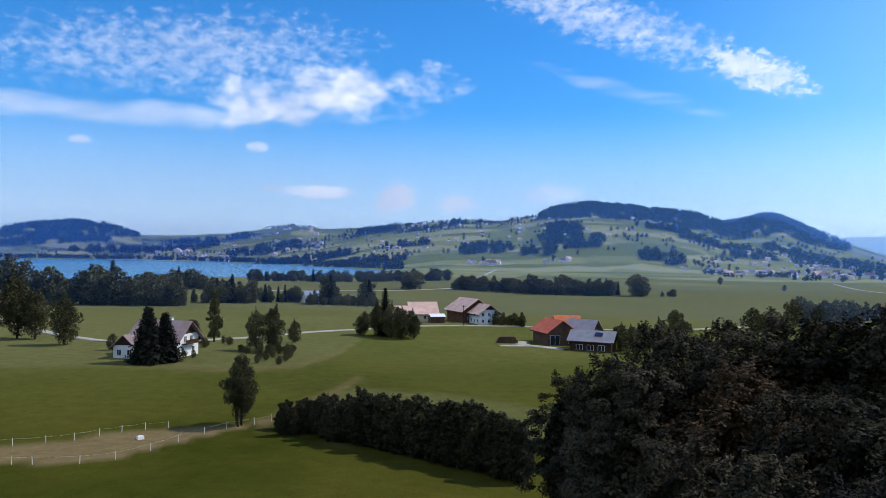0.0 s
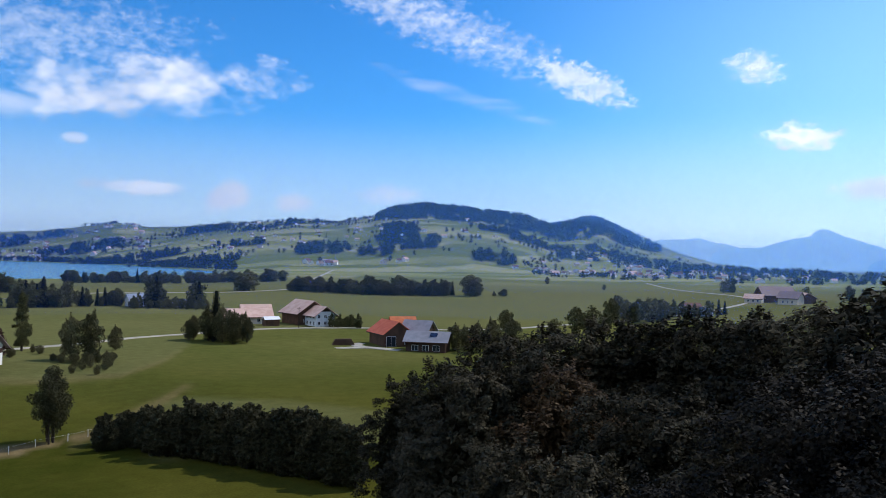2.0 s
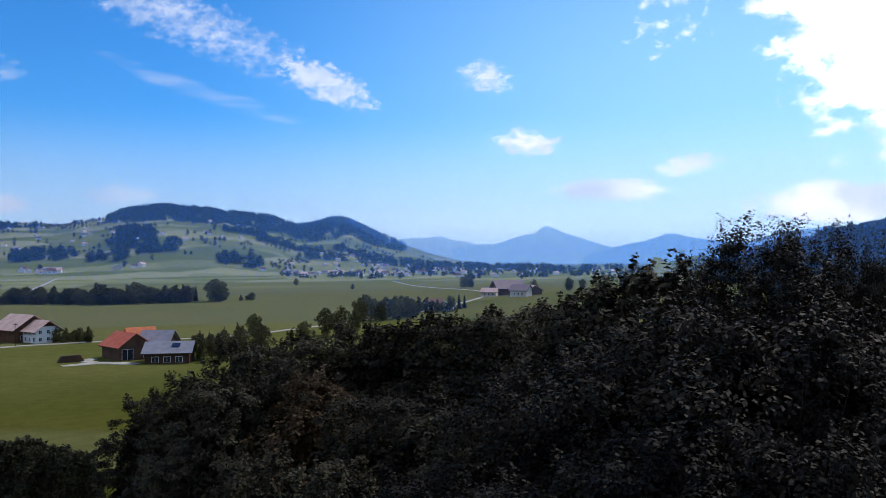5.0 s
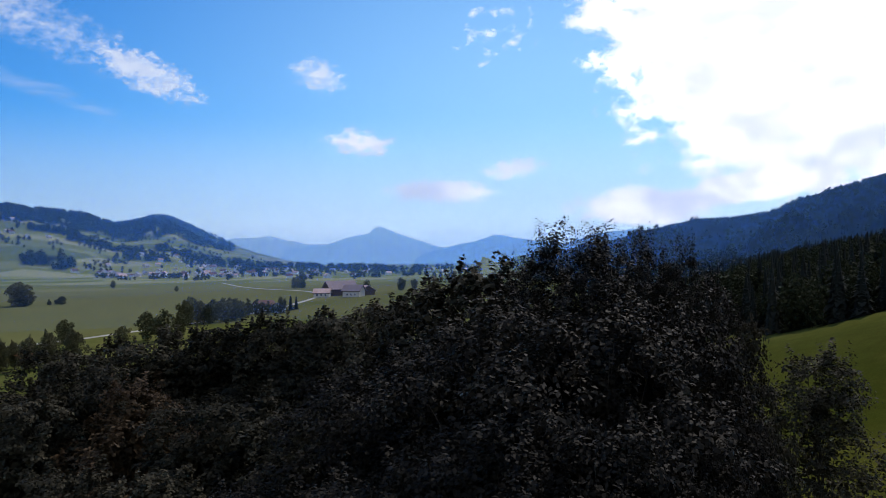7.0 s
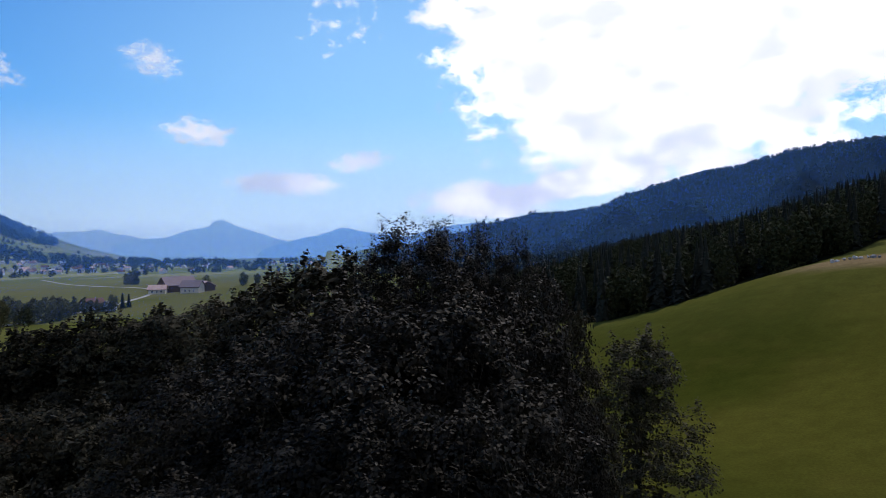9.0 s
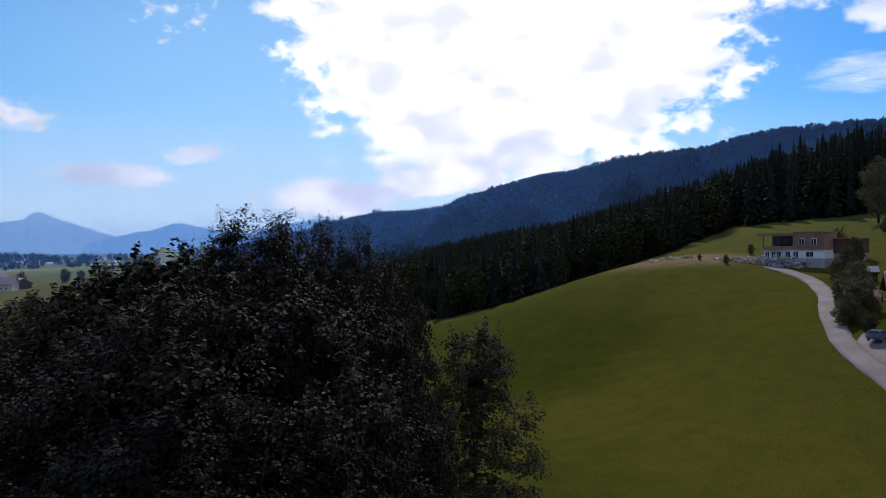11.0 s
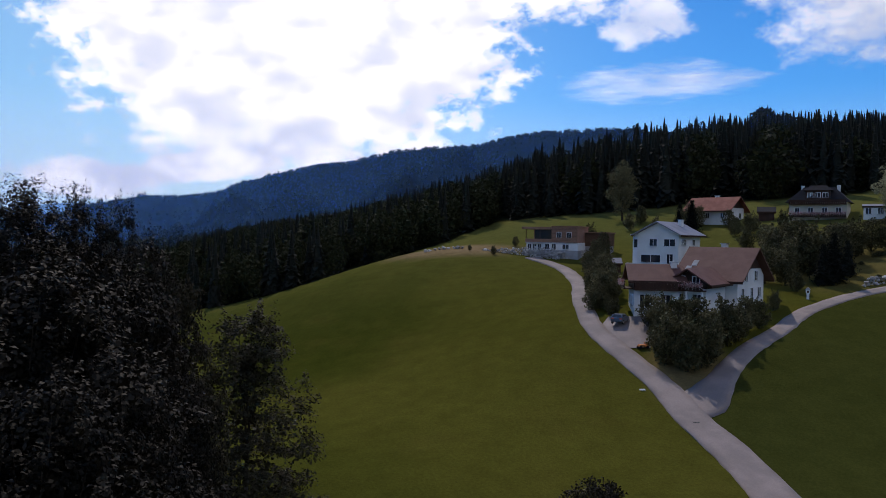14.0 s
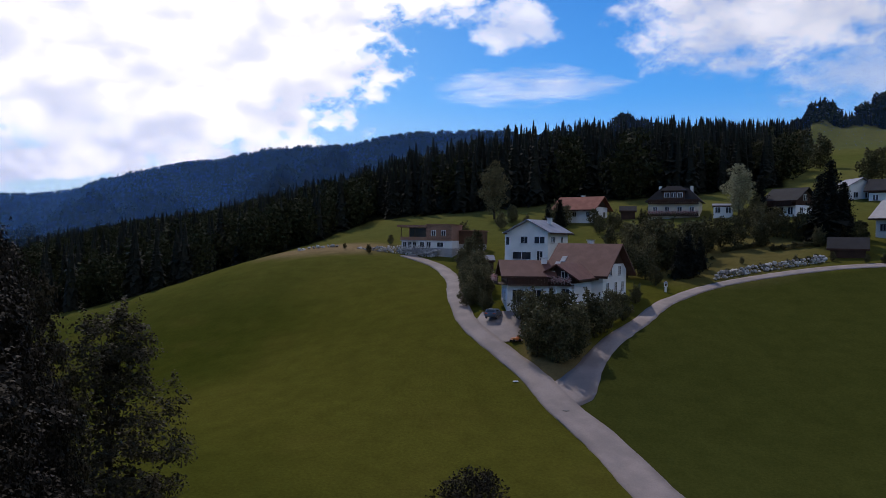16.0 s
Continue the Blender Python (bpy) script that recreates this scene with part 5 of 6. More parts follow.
def dark_chalet():
    ob = thing("guest_house", stand(-108.9, 206, -6, -2.8), "pale guest house with dark mansard roof and long balconies", "house")
    hx, hy = 6.2, 4.8
    part("wall", Shape().box(-hx, -hy, -3, hx, hy, 6.0), CREAM, ob)
    part("lower_roof", Shape().prism([(-hx - .8, -hy - .8, 5.9), (hx + .8, -hy - .8, 5.9), (hx + .8, hy + .8, 5.9), (-hx - .8, hy + .8, 5.9)],
                                     [(-3.2, -2.6, 9.6), (3.2, -2.6, 9.6), (3.2, 2.6, 9.6), (-3.2, 2.6, 9.6)]), DARK_TILE, ob, "dark mansard roof")
    dorm = part("dormer", Shape().box(-2.6, -hy - .3, 6.4, 2.6, 0, 8.7), DARK_WOOD, ob, "wide dark dormer")
    part("dormer_roof", Shape().prism([(-3.2, -hy - .7, 8.7), (3.2, -hy - .7, 8.7), (3.2, 1, 8.7), (-3.2, 1, 8.7)], [(-1.6, -hy + .6, 9.9), (1.6, -hy + .6, 9.9), (1.6, 1, 9.9), (-1.6, 1, 9.9)]), DARK_TILE, dorm)
    for z in (0.4, 3.3):
        for u in (-4.4, -1.5, 1.5, 4.4):
            window(ob, hx, hy, "f", u, z, 1.0, 1.3)
    for u in (-1.6, 0, 1.6):
        window(ob, hx, hy + .3, "f", u, 7.1, 1.1, 1.0)
    for z in (2.6, 5.6):
        balcony(ob, hx, hy, "f", 0, z - .1, 12.2, z < 3)
    for x in (-3.9, 3.9):
        part("chimney", Shape().box(x - .35, .3, 7.6, x + .35, 1, 10.2), PLASTER, ob, "white chimney stack")


dark_chalet()
house("small_white_house", "small white flat house beside trees", -112.1, 200, 0, 4.4, 4, 2.4, 2.9, PLASTER, GREY_TILE, "x", .3, windows_row("f", (-1.2, 1.2), .8))
house("dark_timber_house", "dark timber house with white base and end wall", -116.4, 200, -34, 7.4, 7, 4.2, 6.6, PLASTER, DARK_TILE, "x", 1.1, windows_row("f", (-2.4, 0, 2.4), .5, 1.2, 1.6) + windows_row("r", (-1.4, 1.4), .8) + windows_row("r", (0,), 3.8), DARK_WOOD, 2.6, balconies=[("f", 0, 2.5, 7)], up=-.8)
house("upper_white_house", "white house with grey roof behind conifers", -120.2, 222, 30, 6.4, 7, 4.0, 5.8, PLASTER, GREY_TILE, "y", .7, windows_row("f", (-1.6, 1.4), 1.0), up=-1.2)
house("upper_house", "white house with dark upper boards and grey roof", -122.4, 218, -10, 9, 7, 3.6, 6.0, PLASTER, DARK_TILE, "x", 1.0, windows_row("f", (-3, 0, 3), .8), DARK_WOOD, 2.6, up=-1.2)
house("garage_house", "house with large grey roof and white gable", -123.4, 172, -30, 9, 7.4, 4.0, 7.0, PLASTER, GREY_TILE, "x", 1.0, windows_row("f", (-3, 0, 3), 1.0), DARK_WOOD, 4.2)
house("barn_shed", "low dark wooden shed beside a wall", -119.9, 156, 0, 5.6, 4.4, 1.8, 3.4, DARK_WOOD, DARK_TILE, "x", .6, [], category="shed", up=-.4)
house("garden_shed", "small dark garden shed in front of the forest", -105.6, 206, 0, 3.6, 3, 2.0, 3.0, DARK_WOOD, DARK_TILE, "x", .4, [], category="shed")
house("garden_hut", "small dark hut beside the lane", -95.3, 150, 10, 2.6, 2.4, 1.8, 2.6, DARK_WOOD, GREY_TILE, "x", .3, [], category="shed")

# Valley houses
house("valley_house", "white house with brown roof and timber balcony", 19.5, 211, -32, 13, 10, 4.6, 8.6, PLASTER, MAUVE_TILE, "x", 1.2, windows_row("r", (-2.6, 2.4), .8) + windows_row("r", (-1.4, 1.4), 3.7) + windows_row("f", (-5, -2, 2, 5), 1.0), DARK_WOOD, 5.6, [(1.0, 1.2, .8)], [("r", 0, 3.2, 6)])
house("valley_house_wing", "low white wing with brown roof", 21.6, 208, -32, 6, 7, 2.9, 5.6, PLASTER, MAUVE_TILE, "y", .8, windows_row("f", (-1.4, 1.4), .8), DARK_WOOD, 3.2)
house("farm_barn", "large old barn with weathered pale roof and dark boards", -2.1, 340, 28, 14, 15, 5.4, 10.0, BARN_WOOD, PALE_TILE, "y", 1.4, windows_row("f", (-4, 4), 1.2), category="barn")
house("farm_house", "white farmhouse with weathered tile roof", -3.15, 330, 28, 9, 11, 5.0, 8.2, PLASTER, PALE_TILE, "y", 1.3, windows_row("f", (-3, 0, 3), .9, 1.0, 1.2) + windows_row("f", (-3, 0, 3), 3.6, 1.0, 1.2) + windows_row("l", (-4, -1, 2, 5), 3.4) + windows_row("l", (-4, -1, 2, 5), .8), DARK_WOOD, 6.2)
house("farm_stable", "long pale stable with pinkish tile roof", 2.0, 336, 14, 19, 8, 3.4, 6.2, CREAM, PALE_TILE, "x", 1.0, windows_row("f", (-8, -4, 0, 4, 8), 1.0), DARK_WOOD, 4.6, category="stable")
house("farm_annex", "annex of the farm with weathered pinkish roof", 1.4, 352, 14, 12, 7, 4.0, 7.2, CREAM, PALE_TILE, "x", 1.0, [])
house("white_tent_shelter", "white sheet-roofed lean-to beside the farmyard", .3, 326, 20, 6, 4, 2.6, 3.6, BARN_WOOD, WHITE, "x", .4, [], category="shelter")
house("red_barn", "brown barn with bright red tile roof", -8.4, 268, 24, 10, 13, 4.6, 8.2, BARN_WOOD, RED_TILE, "y", 1.0, [("f", -2.5, .2, 3.4, 3.2), ("f", 3.2, .6, 1.3, 1.5)], category="barn")
house("orange_barn", "barn wing with orange tile roof", -9.3, 276, 10, 8, 9, 5.4, 9.0, BARN_WOOD, ORANGE_TILE, "x", .8, [], category="barn")
house("grey_farmhouse", "farmhouse with grey sheet roof", -10.5, 270, -22, 9, 9, 5.0, 8.4, BARN_WOOD, GREY_TILE, "x", 1.0, windows_row("f", (-3, 0, 3), 1.0))
solar = house("machine_shed", "dark shed with pale grey metal roof", -11.25, 254, -12, 13, 9, 3.6, 6.2, DARK_WOOD, GREY_TILE, "x", 1.0, windows_row("f", (-3.5, 0, 3.5), .5, 2.0, 1.6), category="shed")
part("solar_panel", Shape().prism([(1.0, -2.9, 4.95), (3.4, -2.9, 4.95), (3.4, -1.2, 5.85), (1.0, -1.2, 5.85)], [(1.0, -2.95, 5.05), (3.4, -2.95, 5.05), (3.4, -1.25, 5.95), (1.0, -1.25, 5.95)]), SOLAR, solar, "dark solar panel")
house("orange_hut", "small hut with orange roof beside trees", -14.6, 268, 0, 5, 4, 2.2, 3.4, BARN_WOOD, ORANGE_TILE, "x", .5, [], category="hut")
house("orchard_house", "white house with pale roof among bushes", 9.3, 470, 20, 13, 9, 3.6, 7, PLASTER, METAL, "x", .9, windows_row("f", (-4, 0, 4), 1.0))
house("orchard_shed", "low grey-roofed shed among bushes", 6.5, 462, -10, 8, 6, 2.4, 4.4, CREAM, GREY_TILE, "x", .7, [], category="shed")
house("lakeside_house", "orange-roofed house half hidden by trees", 24.4, 485, 20, 12, 9, 6, 11, CREAM, ORANGE_TILE, "x", .9, windows_row("f", (-3, 0, 3), 1.0))
house("roadside_house", "brown house with red trim beside tall trees", 30.0, 380, 10, 10, 9, 5, 8, BARN_WOOD, BROWN_TILE, "x", 1.0, windows_row("f", (-3, 0, 3), 1.0))
# Distant farm in the southern meadows
for nm, lb, b, d, tn, L, Wd, e, r, wl, rf, ax in [("south_barn", "big farm barn with weathered pinkish roof", -35.5, 585, 24, 22, 15, 5, 10.5, BARN_WOOD, MAUVE_TILE, "x"), ("south_farmhouse", "pale farmhouse with weathered roof", -36.5, 560, -24, 13, 10, 4.6, 8.4, CREAM, MAUVE_TILE, "x"),
                                                  ("south_shed", "dark brown farm shed beside the barn", -37.3, 572, 30, 12, 9, 3.6, 7, BARN_WOOD, PALE_TILE, "y"), ("south_annex", "pale farm annex with weathered roof", -34.2, 570, -12, 11, 8, 3.4, 6, CREAM, PALE_TILE, "x"),
                                                  ("grove_house", "white house behind garden trees", -30.0, 470, 25, 10, 8, 3.8, 6.6, PLASTER, BROWN_TILE, "x"), ("grove_cottage", "small white cottage beside trees", -31.0, 462, -20, 7, 6, 3.2, 5.4, PLASTER, GREY_TILE, "y"),
                                                  ("roadside_shed", "small shed in the meadow", -44.0, 640, 0, 6, 5, 2.5, 4, DARK_WOOD, DARK_TILE, "x")]:
    house(nm, lb, b, d, tn, L, Wd, e, r, wl, rf, ax, 1.0, windows_row("f", (-3, 0, 3), 1.0) if wl in (PLASTER, CREAM) else [])

# Village houses far off
rng_h = np.random.default_rng(21)
def village_house(label, b, d, turn, wl, rf):
    ob = thing("village_house", stand(b, d, turn), label, "house", "village houses")
    k = [(-5, -3), (5, -3), (5, 5), (0, 8.6), (-5, 5)]
    part("wall", Shape().prism([(-6.5, y, z) for y, z in k][::-1], [(6.5, y, z) for y, z in k][::-1]), wl, ob)
    for sg in (-1, 1):
        a = [(-7.3, sg * 5.9, 4.35), (7.3, sg * 5.9, 4.35), (7.3, 0, 8.7), (-7.3, 0, 8.7)]
        part("roof", Shape().prism(a, [(x, y, z + .3) for x, y, z in a]), rf, ob)
    for x in (-3.5, 3.5):
        part("window", Shape().box(x - .7, -5.06, 1.4, x + .7, -4.9, 3.2), GLASS, ob)
    return ob


VILLA = [village_house(*v) for v in [("small white village house with brown roof", -17.5, 1900, 20, PLASTER, BROWN_TILE), ("small white village house with weathered roof", -3.2, 1840, -15, PLASTER, PALE_TILE),
                                     ("small pale village house with grey roof", -22, 2100, 40, CREAM, GREY_TILE)]]


def village(n, b0, b1, r0, r1, s0=.8, s1=1.3):
    for k in range(n):
        b, d = float(rng_h.uniform(b0, b1)), float(rng_h.uniform(r0, r1))
        x, y, z = on_land(b, d)
        if z < LAKE + 1.5:
            continue
        ob = copy_thing(VILLA[int(rng_h.integers(3))], pose(x, y, z, 0, 0, float(rng_h.uniform(0, 180))))
        s = float(rng_h.uniform(s0, s1))
        ob.scale = (s, s, s)


village(70, 9, 21, 2780, 3600, 1.0, 1.5)
village(10, -4.5, -1.5, 1800, 1900, .9, 1.5)
village(5, -9.5, -7.5, 1850, 1950)
village(95, -33, -19, 1500, 2500, .7, 1.1)
village(26, -46, -31, 1300, 2300, .6, .95)
village(70, -18, 6, 2350, 3350, .75, 1.15)


# ---- gardens on the hillside ----
SHRUB = [broad_tree("garden_shrub", "dark green leafy shrub in a house garden", stand(-99.2, 91.5), 110, 6.0, 2.6, 2100, .33, LEAF_GARDEN, .02, 26, round_shape, group="garden shrubs", shoots=10),
         broad_tree("garden_shrub", "dark green leafy shrub in a house garden", stand(-101.3, 97), 111, 6.4, 2.8, 2100, .33, LEAF_GARDEN, .02, 26, egg_shape, group="garden shrubs", shoots=10)]
rng_g = np.random.default_rng(31)


def plant(kind, b, d, h, wide=1.0, src=None, base=6.2):
    src = src or SHRUB[kind]
    ob = copy_thing(src, stand(b, d, float(rng_g.uniform(0, 360))))
    k = h / base
    ob.scale = (k * wide, k * wide, k)
    return ob


for b, d, h, k in [(-100.7, 90, 6.2, 0), (-102.1, 94, 6.0, 1), (-103.3, 99, 5.2, 0), (-104.4, 105, 4.6, 1), (-99.9, 95, 6.8, 1), (-98.5, 97, 3.6, 0), (-98.9, 93, 4.6, 0), (-101.6, 91.5, 5.0, 1), (-102.8, 100, 5.6, 0), (-100.4, 99, 5.4, 0),
                   (-105.0, 110, 3.2, 0), (-94.4, 113, 3.2, 0), (-95.0, 111, 2.6, 1), (-94.8, 122, 4.2, 0), (-95.4, 118, 3.6, 1), (-94.1, 128, 3.6, 1), (-94.6, 134, 4.2, 0), (-94.1, 140, 3.6, 0), (-95.2, 128, 4.0, 1), (-93.6, 150, 3.8, 1), (-94.6, 147, 5.2, 0), (-94.1, 158, 5.6, 1),
                   (-108.4, 147, 9.5, 0), (-107.3, 151, 8.6, 1), (-109.2, 150, 8.0, 0), (-110.2, 155, 7.5, 1), (-111.1, 162, 7.0, 0), (-112.9, 164, 6.8, 1), (-114.6, 173, 7.0, 0), (-115.6, 173, 6.4, 1), (-116.8, 170, 5.0, 0), (-117.8, 172, 4.6, 1), (-106.4, 150, 7.4, 0), (-113.6, 176, 6, 1),
                   (-105.8, 165, 6.2, 1), (-104.6, 190, 5.0, 0), (-103.2, 199, 4.6, 1), (-106.8, 188, 5.2, 0), (-97.2, 214, 5.2, 1), (-93.7, 186, 5.2, 0), (-96.4, 205, 4.6, 1), (-98.3, 200, 4.0, 0), (-100.9, 198, 3.4, 1),
                   (-117.1, 288, 15, 1), (-121.0, 253, 9.5, 0), (-121.8, 255, 10, 1), (-118.2, 300, 12, 0), (-115.8, 270, 14, 0), (-114.5, 262, 14, 1), (-116.8, 150, 1.6, 0), (-118.0, 151, 1.5, 1), (-113.4, 150, 1.4, 0), (-119.2, 166, 4.6, 0), (-120.6, 163, 5.0, 1),
                   (-104.4, 168, 5.7, 0), (-105.5, 173, 5.1, 1), (-106.4, 153, 8.2, 0), (-107.6, 164, 7.2, 1), (-108.5, 149, 5.8, 0), (-109.9, 159, 7.0, 1), (-111.1, 161, 5.9, 0), (-112.0, 165, 6.4, 1),
                   (-114.6, 164, 5.6, 0), (-115.2, 175, 5.1, 1), (-116.2, 171, 4.6, 0), (-117.1, 169, 5.7, 1), (-118.2, 163, 4.0, 0), (-104.9, 193, 3.8, 0), (-103.6, 188, 4.6, 1), (-114.3, 195, 5.7, 0), (-101.2, 203, 5.4, 1), (-100.5, 204, 6.5, 0),
                   (-97.9, 103.5, 4.2, 1), (-98.7, 101, 5.0, 0), (-104.0, 101, 4.6, 0), (-105.3, 107, 3.8, 1), (-106.2, 118, 3.0, 0), (-107.6, 133, 3.4, 1), (-106.9, 138, 5.0, 0), (-105.6, 139, 6.2, 1), (-107.0, 144, 7.2, 0),
                   (-119.0, 151.5, 1.8, 1), (-122.0, 150, 1.7, 0), (-123.2, 149.5, 1.8, 1), (-121.0, 150.5, 1.6, 0),
                   (-86.6, 167, 2.0, 0), (-88.2, 182, 2.4, 1), (-84.8, 172, 1.4, 0)]:
    plant(k, b, d, h)
for b, d, h, w in [(-93.9, 112, 3.4, 1.2), (-94.2, 116, 3.8, 1.2), (-94.6, 117, 4.4, 1.1), (-94.0, 120, 3.6, 1.3), (-94.5, 124, 4.6, 1.1), (-95.0, 125, 4.8, 1.1), (-93.9, 126, 3.4, 1.3), (-94.4, 130, 4.2, 1.2), (-94.9, 131, 4.8, 1.0),
                   (-93.8, 133, 3.2, 1.3), (-94.3, 137, 3.8, 1.2), (-94.9, 137, 5.2, 1.0), (-93.7, 141, 3.0, 1.3), (-94.5, 143, 4.6, 1.1), (-93.6, 146, 2.8, 1.3), (-95.3, 121, 4.6, 1.0), (-93.5, 155, 3.4, 1.2), (-93.9, 162, 4.4, 1.0), (-94.6, 165, 6.4, .8), (-95.4, 108, 2.6, 1.3)]:
    plant(int(d) % 2, b, d, h, w)
# clipped hedge strips across the slope and low bushes along the boulder wall
for b0, d0, b1, d1, n, h in [(-112.0, 159.7, -115.0, 165, 12, 1.3), (-115.2, 160, -118.4, 164, 10, 1.2), (-111.8, 141, -118.6, 153, 16, 1.0), (-108.6, 150, -111.6, 154, 8, 1.1)]:
    for k in range(n):
        t = (k + .5) / n
        plant(k % 2, b0 + (b1 - b0) * t, d0 + (d1 - d0) * t, h * float(rng_g.uniform(.6, 1.2)), 1.7)
GARDEN_FIR = spruce("garden_spruce", "dark spruce in a hillside garden", stand(-109.8, 141), 120, 8.2, 2.6, 20, 12, group="garden spruces")
for b, d, h in [(-109.2, 139.5, 6.6), (-118.8, 167, 16), (-118.2, 169, 13), (-99.9, 206, 6.2), (-114.5, 199, 9.5), (-100.7, 196, 8.0), (-110.6, 146, 6.0), (-119.6, 171, 11)]:
    plant(0, b, d, h, 1.0, GARDEN_FIR, 8.2)
broad_tree("willow", "pale grey-green tree in front of dark spruces", stand(-113.1, 197), 121, 13.5, 4.3, 7000, .34, LEAF_PALE, .08, 30, egg_shape)
broad_tree("lime_tree", "large rounded tree at the forest edge", stand(-95.9, 224), 122, 18, 5.6, 6000, .42, LEAF_GARDEN, .06, 40, egg_shape)


# ---- boulder walls ----
def stone_mesh(seed):
    rng = np.random.default_rng(seed)
    bm = bmesh.new()
    bmesh.ops.create_icosphere(bm, subdivisions=1, radius=.5)
    for v in bm.verts:
        v.co *= float(rng.uniform(.62, 1.15))
        v.co.z *= .72
    me = bpy.data.meshes.new("stone")
    bm.to_mesh(me)
    bm.free()
    me.materials.append(STONE)
    return me


STONES = [stone_mesh(200 + k) for k in range(6)]


def boulder_wall(name, label, pts, rows, size, lean, ramp=0.0):
    """Stones stacked along (bearing, distance) points; ramp: the share of its length over which it gains height."""
    rng = np.random.default_rng(len(pts) * 7 + rows)
    p = np.array([plan(b, d) for b, d in pts])
    t = np.concatenate([[0], np.cumsum(np.hypot(*np.diff(p, axis=0).T))])
    ob = thing(name, Matrix.Identity(4), label, "wall")
    for row in range(rows):
        n = int(t[-1] / (size * .92))
        for k in range(n):
            u = (k + .5 * (row % 2) + rng.uniform(-.12, .12)) / n * t[-1]
            if row > 0 and u / t[-1] < ramp * row / rows:
                continue
            x, y = np.interp(u, t, p[:, 0]), np.interp(u, t, p[:, 1])
            r = math.hypot(x, y)
            off = lean * row + rng.uniform(-.3, .3)
            x, y = x * (1 + off / r), y * (1 + off / r)
            st = part("stone", STONES[int(rng.integers(6))], STONE, ob)
            sc = size * rng.uniform(.55, 1.45)
            g = float(land(*plan(*[np.interp(u, t, [q[i] for q in pts]) for i in (0, 1)])))
            st.matrix_basis = Matrix.LocRotScale((x, y, g + size * (.2 + .6 * row + rng.uniform(-.12, .12))), Euler((rng.uniform(-.7, .7), rng.uniform(-.7, .7), rng.uniform(0, 6.3))), (sc * 1.15, sc * .95, sc))


boulder_wall("boulder_wall", "low wall of grey boulders along the lane", [(-111.6, 138.5), (-114.1, 143.5), (-116.6, 147.5), (-118.7, 151)], 3, .75, .3)
boulder_wall("retaining_wall", "pale limestone retaining wall below a modern house", [(-85.8, 172.5), (-87.4, 169.5), (-89.2, 167.2), (-91.2, 165.6)], 6, .66, .3, .85)
boulder_wall("corner_wall", "grey block retaining wall beside a modern house", [(-91.2, 165.8), (-92.2, 167.4), (-93.4, 170.5)], 4, .7, .1)
boulder_wall("spoil_heap", "rough heap of pale stones on the field's crest", [(-81.5, 176), (-83, 177), (-84.6, 176)], 1, 1.1, .1)


# ---- car ----
def car(b, d, turn):
    ob = thing("car", stand(b, d, turn, .1), "silver-blue estate car parked on the forecourt", "car")
    L, Wd = 4.3, 1.75
    side = [(-2.15, .35), (2.1, .35), (2.15, .75), (1.95, .92), (.95, 1.0), (.35, 1.42), (-1.6, 1.46), (-2.1, 1.0), (-2.18, .7)]
    bm = bmesh.new()
    lo = [bm.verts.new((x, -Wd / 2 + (.12 if z > 1.02 else 0), z)) for x, z in side]
    hi = [bm.verts.new((x, Wd / 2 - (.12 if z > 1.02 else 0), z)) for x, z in side]
    bm.faces.new(lo)
    bm.faces.new(hi[::-1])
    n = len(side)
    for i in range(n):
        bm.faces.new((lo[(i + 1) % n], lo[i], hi[i], hi[(i + 1) % n]))
    bmesh.ops.bevel(bm, geom=bm.edges[:], offset=.06, segments=2, affect="EDGES")
    bmesh.ops.recalc_face_normals(bm, faces=bm.faces[:])
    me = bpy.data.meshes.new("body")
    bm.to_mesh(me)
    bm.free()
    me.materials.append(CAR_PAINT)
    part("body", me, CAR_PAINT, ob)
    for sg in (-1, 1):
        y0, y1 = sg * (Wd / 2 - .07), sg * (Wd / 2 - .045)
        part("side_window", Shape().prism([(-1.5, y0, 1.04), (.7, y0, 1.04), (.3, y0, 1.34), (-1.45, y0, 1.36)], [(-1.5, y1, 1.04), (.7, y1, 1.04), (.3, y1, 1.34), (-1.45, y1, 1.36)]), GLASS, ob)
        for x in (-1.35, 1.35):
            w = part("wheel", Shape().tube((x, sg * (Wd / 2 - .2), .32), (x, sg * (Wd / 2 + .01), .32), .32, .32, 18), RUBBER, ob)
            part("rim", Shape().tube((x, sg * (Wd / 2 - .1), .32), (x, sg * (Wd / 2 + .025), .32), .2, .18, 14), METAL, w)
    for y in (-.6, .6):
        part("tail_light", Shape().box(-2.2, y - .2, .78, -2.1, y + .2, .98), RED_TILE, ob, "red tail light")
        part("headlight", Shape().box(2.06, y - .2, .68, 2.16, y + .2, .84), WHITE, ob, "clear headlight")
    part("rear_window", Shape().prism([(-2.06, -.65, 1.08), (-2.06, .65, 1.08), (-1.66, .6, 1.4), (-1.66, -.6, 1.4)][::-1], [(-2.1, -.65, 1.1), (-2.1, .65, 1.1), (-1.7, .6, 1.43), (-1.7, -.6, 1.43)][::-1]), GLASS, ob)
    part("windscreen", Shape().prism([(.96, -.68, 1.02), (.96, .68, 1.02), (.42, .6, 1.4), (.42, -.6, 1.4)], [(1.0, -.68, 1.05), (1.0, .68, 1.05), (.46, .6, 1.43), (.46, -.6, 1.43)]), GLASS, ob)
    ob.scale = (.88, .88, .88)
    return ob


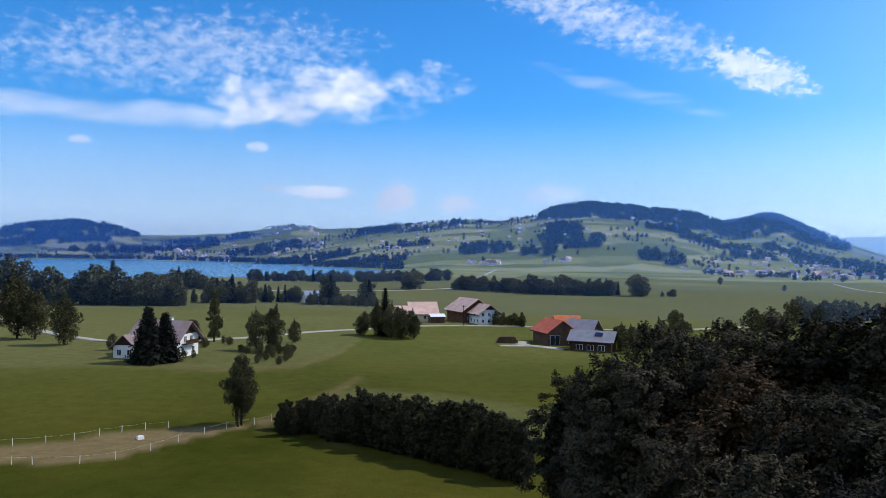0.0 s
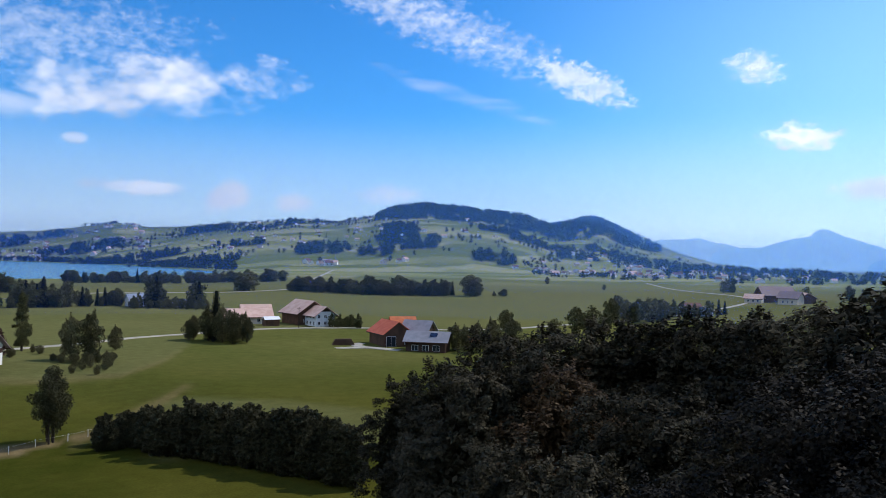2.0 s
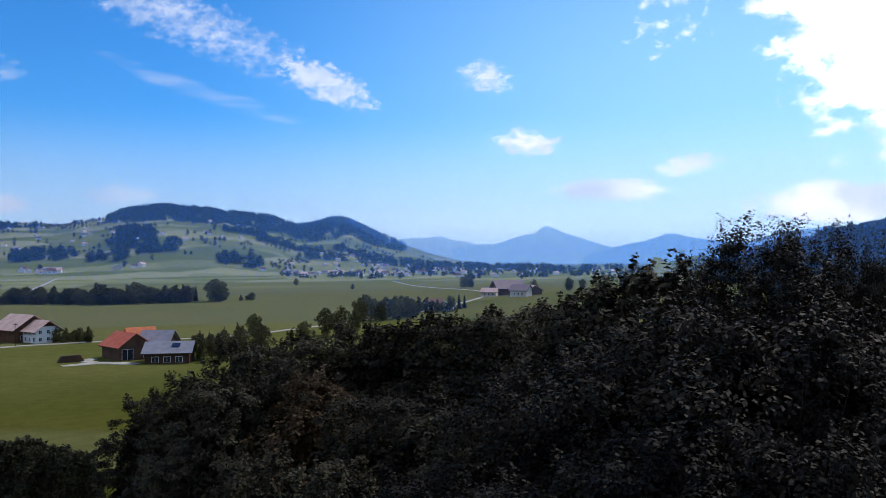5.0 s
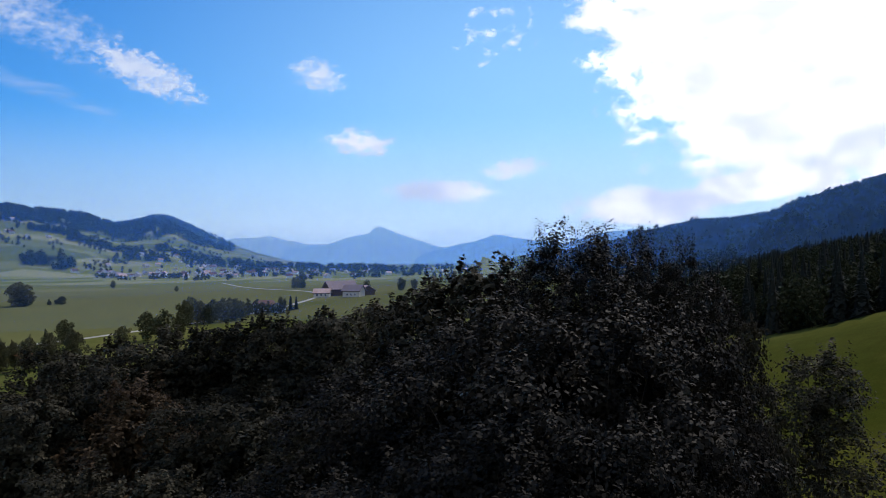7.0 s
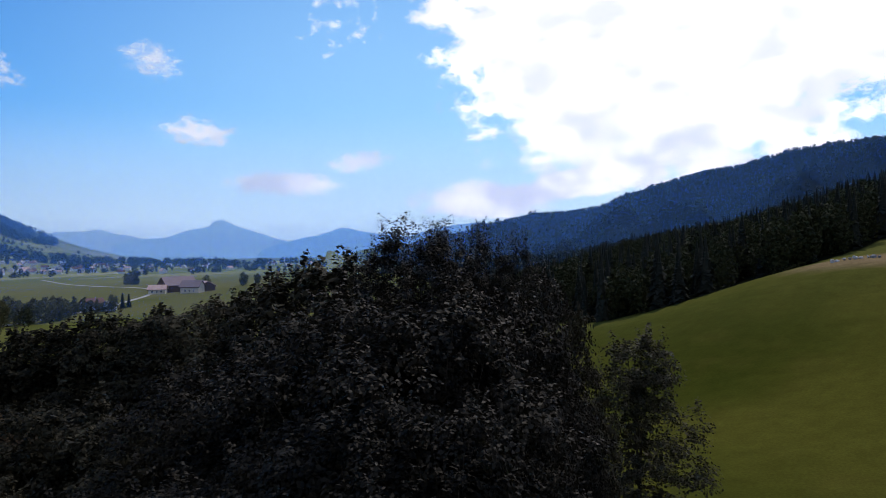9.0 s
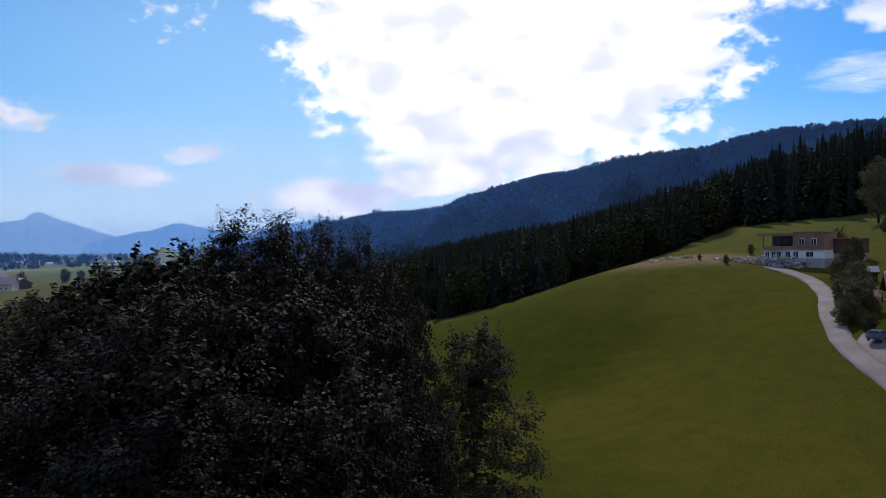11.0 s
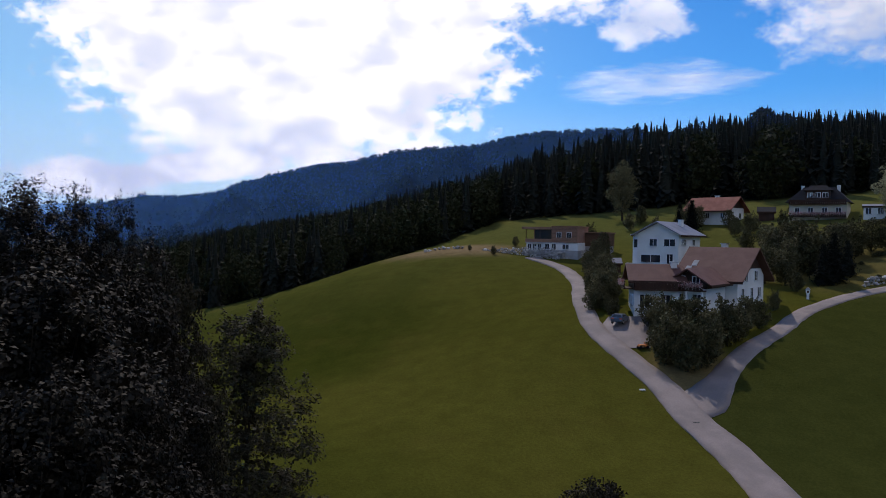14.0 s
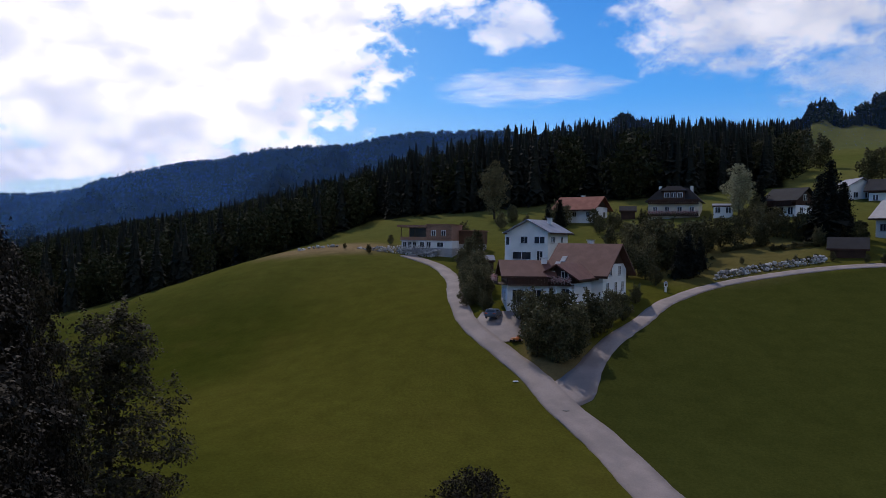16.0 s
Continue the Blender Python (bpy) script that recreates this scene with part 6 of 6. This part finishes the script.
car(-95.9, 104.5, 76)
toy = thing("ride_on_toy", stand(-97.5, 95.6, 30, .05), "orange plastic ride-on toy beside the forecourt", "toy")
part("seat", Shape().box(-.5, -.3, .25, .3, .3, .5, .08), ORANGE, toy)
part("hood", Shape().box(.28, -.28, .25, .8, .28, .75, .1), ORANGE, toy)
for x in (-.35, .55):
    for y in (-.32, .32):
        part("wheel", Shape().tube((x, y - .06, .18), (x, y + .06, .18), .18, .18, 12), RUBBER, toy)
slab = new("pale_stone", Shape().box(-.3, -.2, 0, .3, .2, .1, .05).mesh("pale_stone", POST))
slab.matrix_basis = stand(-97.6, 84.5, 15, .02)
tagged(slab, "pale flat stone lying in the meadow grass", "stone")
lid = new("manhole_cover", Shape().tube((0, 0, 0), (0, 0, .05), .42, .41, 20).mesh("manhole_cover", IRON))
lid.matrix_basis = stand(-101.3, 78.0, 0, .125)
tagged(lid, "dark iron manhole cover set in the lane", "manhole cover")
sign = thing("shrine_post", stand(-108.3, 128.5, 0), "white wayside shrine post beside the lane", "shrine")
part("post", Shape().box(-.25, -.25, -.3, .25, .25, 1.2), PLASTER, sign)
part("head", Shape().box(-.4, -.35, 1.2, .4, .35, 2.0), PLASTER, sign)
part("niche", Shape().box(-.2, -.37, 1.35, .2, -.34, 1.8), DARK_WOOD, sign)
part("cap", Shape().prism([(-.5, -.45, 2.0), (.5, -.45, 2.0), (.5, .45, 2.0), (-.5, .45, 2.0)], [(-.1, -.1, 2.45), (.1, -.1, 2.45), (.1, .1, 2.45), (-.1, .1, 2.45)]), GREY_TILE, sign)
sign.scale = (.72, .72, .72)


# ---- meadow strip with its fences ----
def fence(name, pts, seed):
    rng = np.random.default_rng(seed)
    ob = thing(name, Matrix.Identity(4), "white plastic pasture fence posts with tape along the strip", "fence", "pasture fences")
    tops = []
    for b, d in pts:
        x, y, z = on_land(b, d)
        lx, ly = rng.normal(0, .05, 2)
        part("post", Shape().tube((x, y, z - .2), (x + lx, y + ly, z + 1.15), .055, .045, 6), POST, ob)
        tops.append(Vector((x + lx * .9, y + ly * .9, z + 1.0)))
    for a, b in zip(tops, tops[1:]):
        mid = a.lerp(b, .5) - Vector((0, 0, .07))
        part("tape", Shape().tube(a, mid, .008, .008, 4).tube(mid, b, .008, .008, 4), POST, ob)


fence("pasture_fence", [(33, 126), (30.6, 121.5), (28.5, 119), (27.3, 118), (24.5, 116), (22.3, 116.6), (20.1, 120), (18.3, 124.3), (16.6, 128.3), (15.1, 131.2), (13.2, 133), (12.0, 135), (10.9, 138.2)], 3)
fence("pasture_fence", [(33, 133), (30.6, 130.5), (28.5, 129.8), (26.6, 129.7), (24.9, 130.2), (23.4, 131.8), (22, 133), (20.5, 134), (19, 133.8)], 4)
trough = new("feed_block", Shape().box(-.5, -.4, 0, .5, .4, .5, .06).mesh("feed_block", WHITE))
trough.matrix_basis = stand(20.8, 127.8, 20)
tagged(trough, "small white feed block on the bare strip", "feed block")
# Shrubby islet with two trees
for b, d, h, k in [(13.2, 195, 2.4, 0), (12.6, 200, 2.8, 1), (11.7, 193, 2.6, 0), (11.2, 199, 3.0, 1), (10.9, 205, 3.6, 0), (12.1, 204, 3.2, 1), (13.0, 203, 2.2, 1), (18.2, 202, 2.4, 0), (17.6, 204, 2.0, 1), (22.9, 222, 4.5, 1), (15.6, 236, 2.4, 0), (14.4, 196, 1.6, 0)]:
    plant(k, b, d, h)
pile = thing("log_pile", stand(-5.0, 262, 12), "long stack of brown firewood logs beside the gravel", "log pile")
for row in range(4):
    for k in range(12 - row):
        part("log", Shape().tube((-3.6 + k * .62 + row * .31, -1.0, .3 + row * .5), (-3.6 + k * .62 + row * .31, 1.0, .3 + row * .5), .3, .3, 7), BARN_WOOD, pile)
pole = thing("utility_pole", stand(-1.7, 314), "tall wooden utility pole beside the farm lane", "pole")
part("pole", Shape().tube((0, 0, -.5), (0, 0, 8.5), .14, .1, 8), BARK, pole)
part("crossarm", Shape().box(-.8, -.05, 7.8, .8, .05, 7.95), BARK, pole)
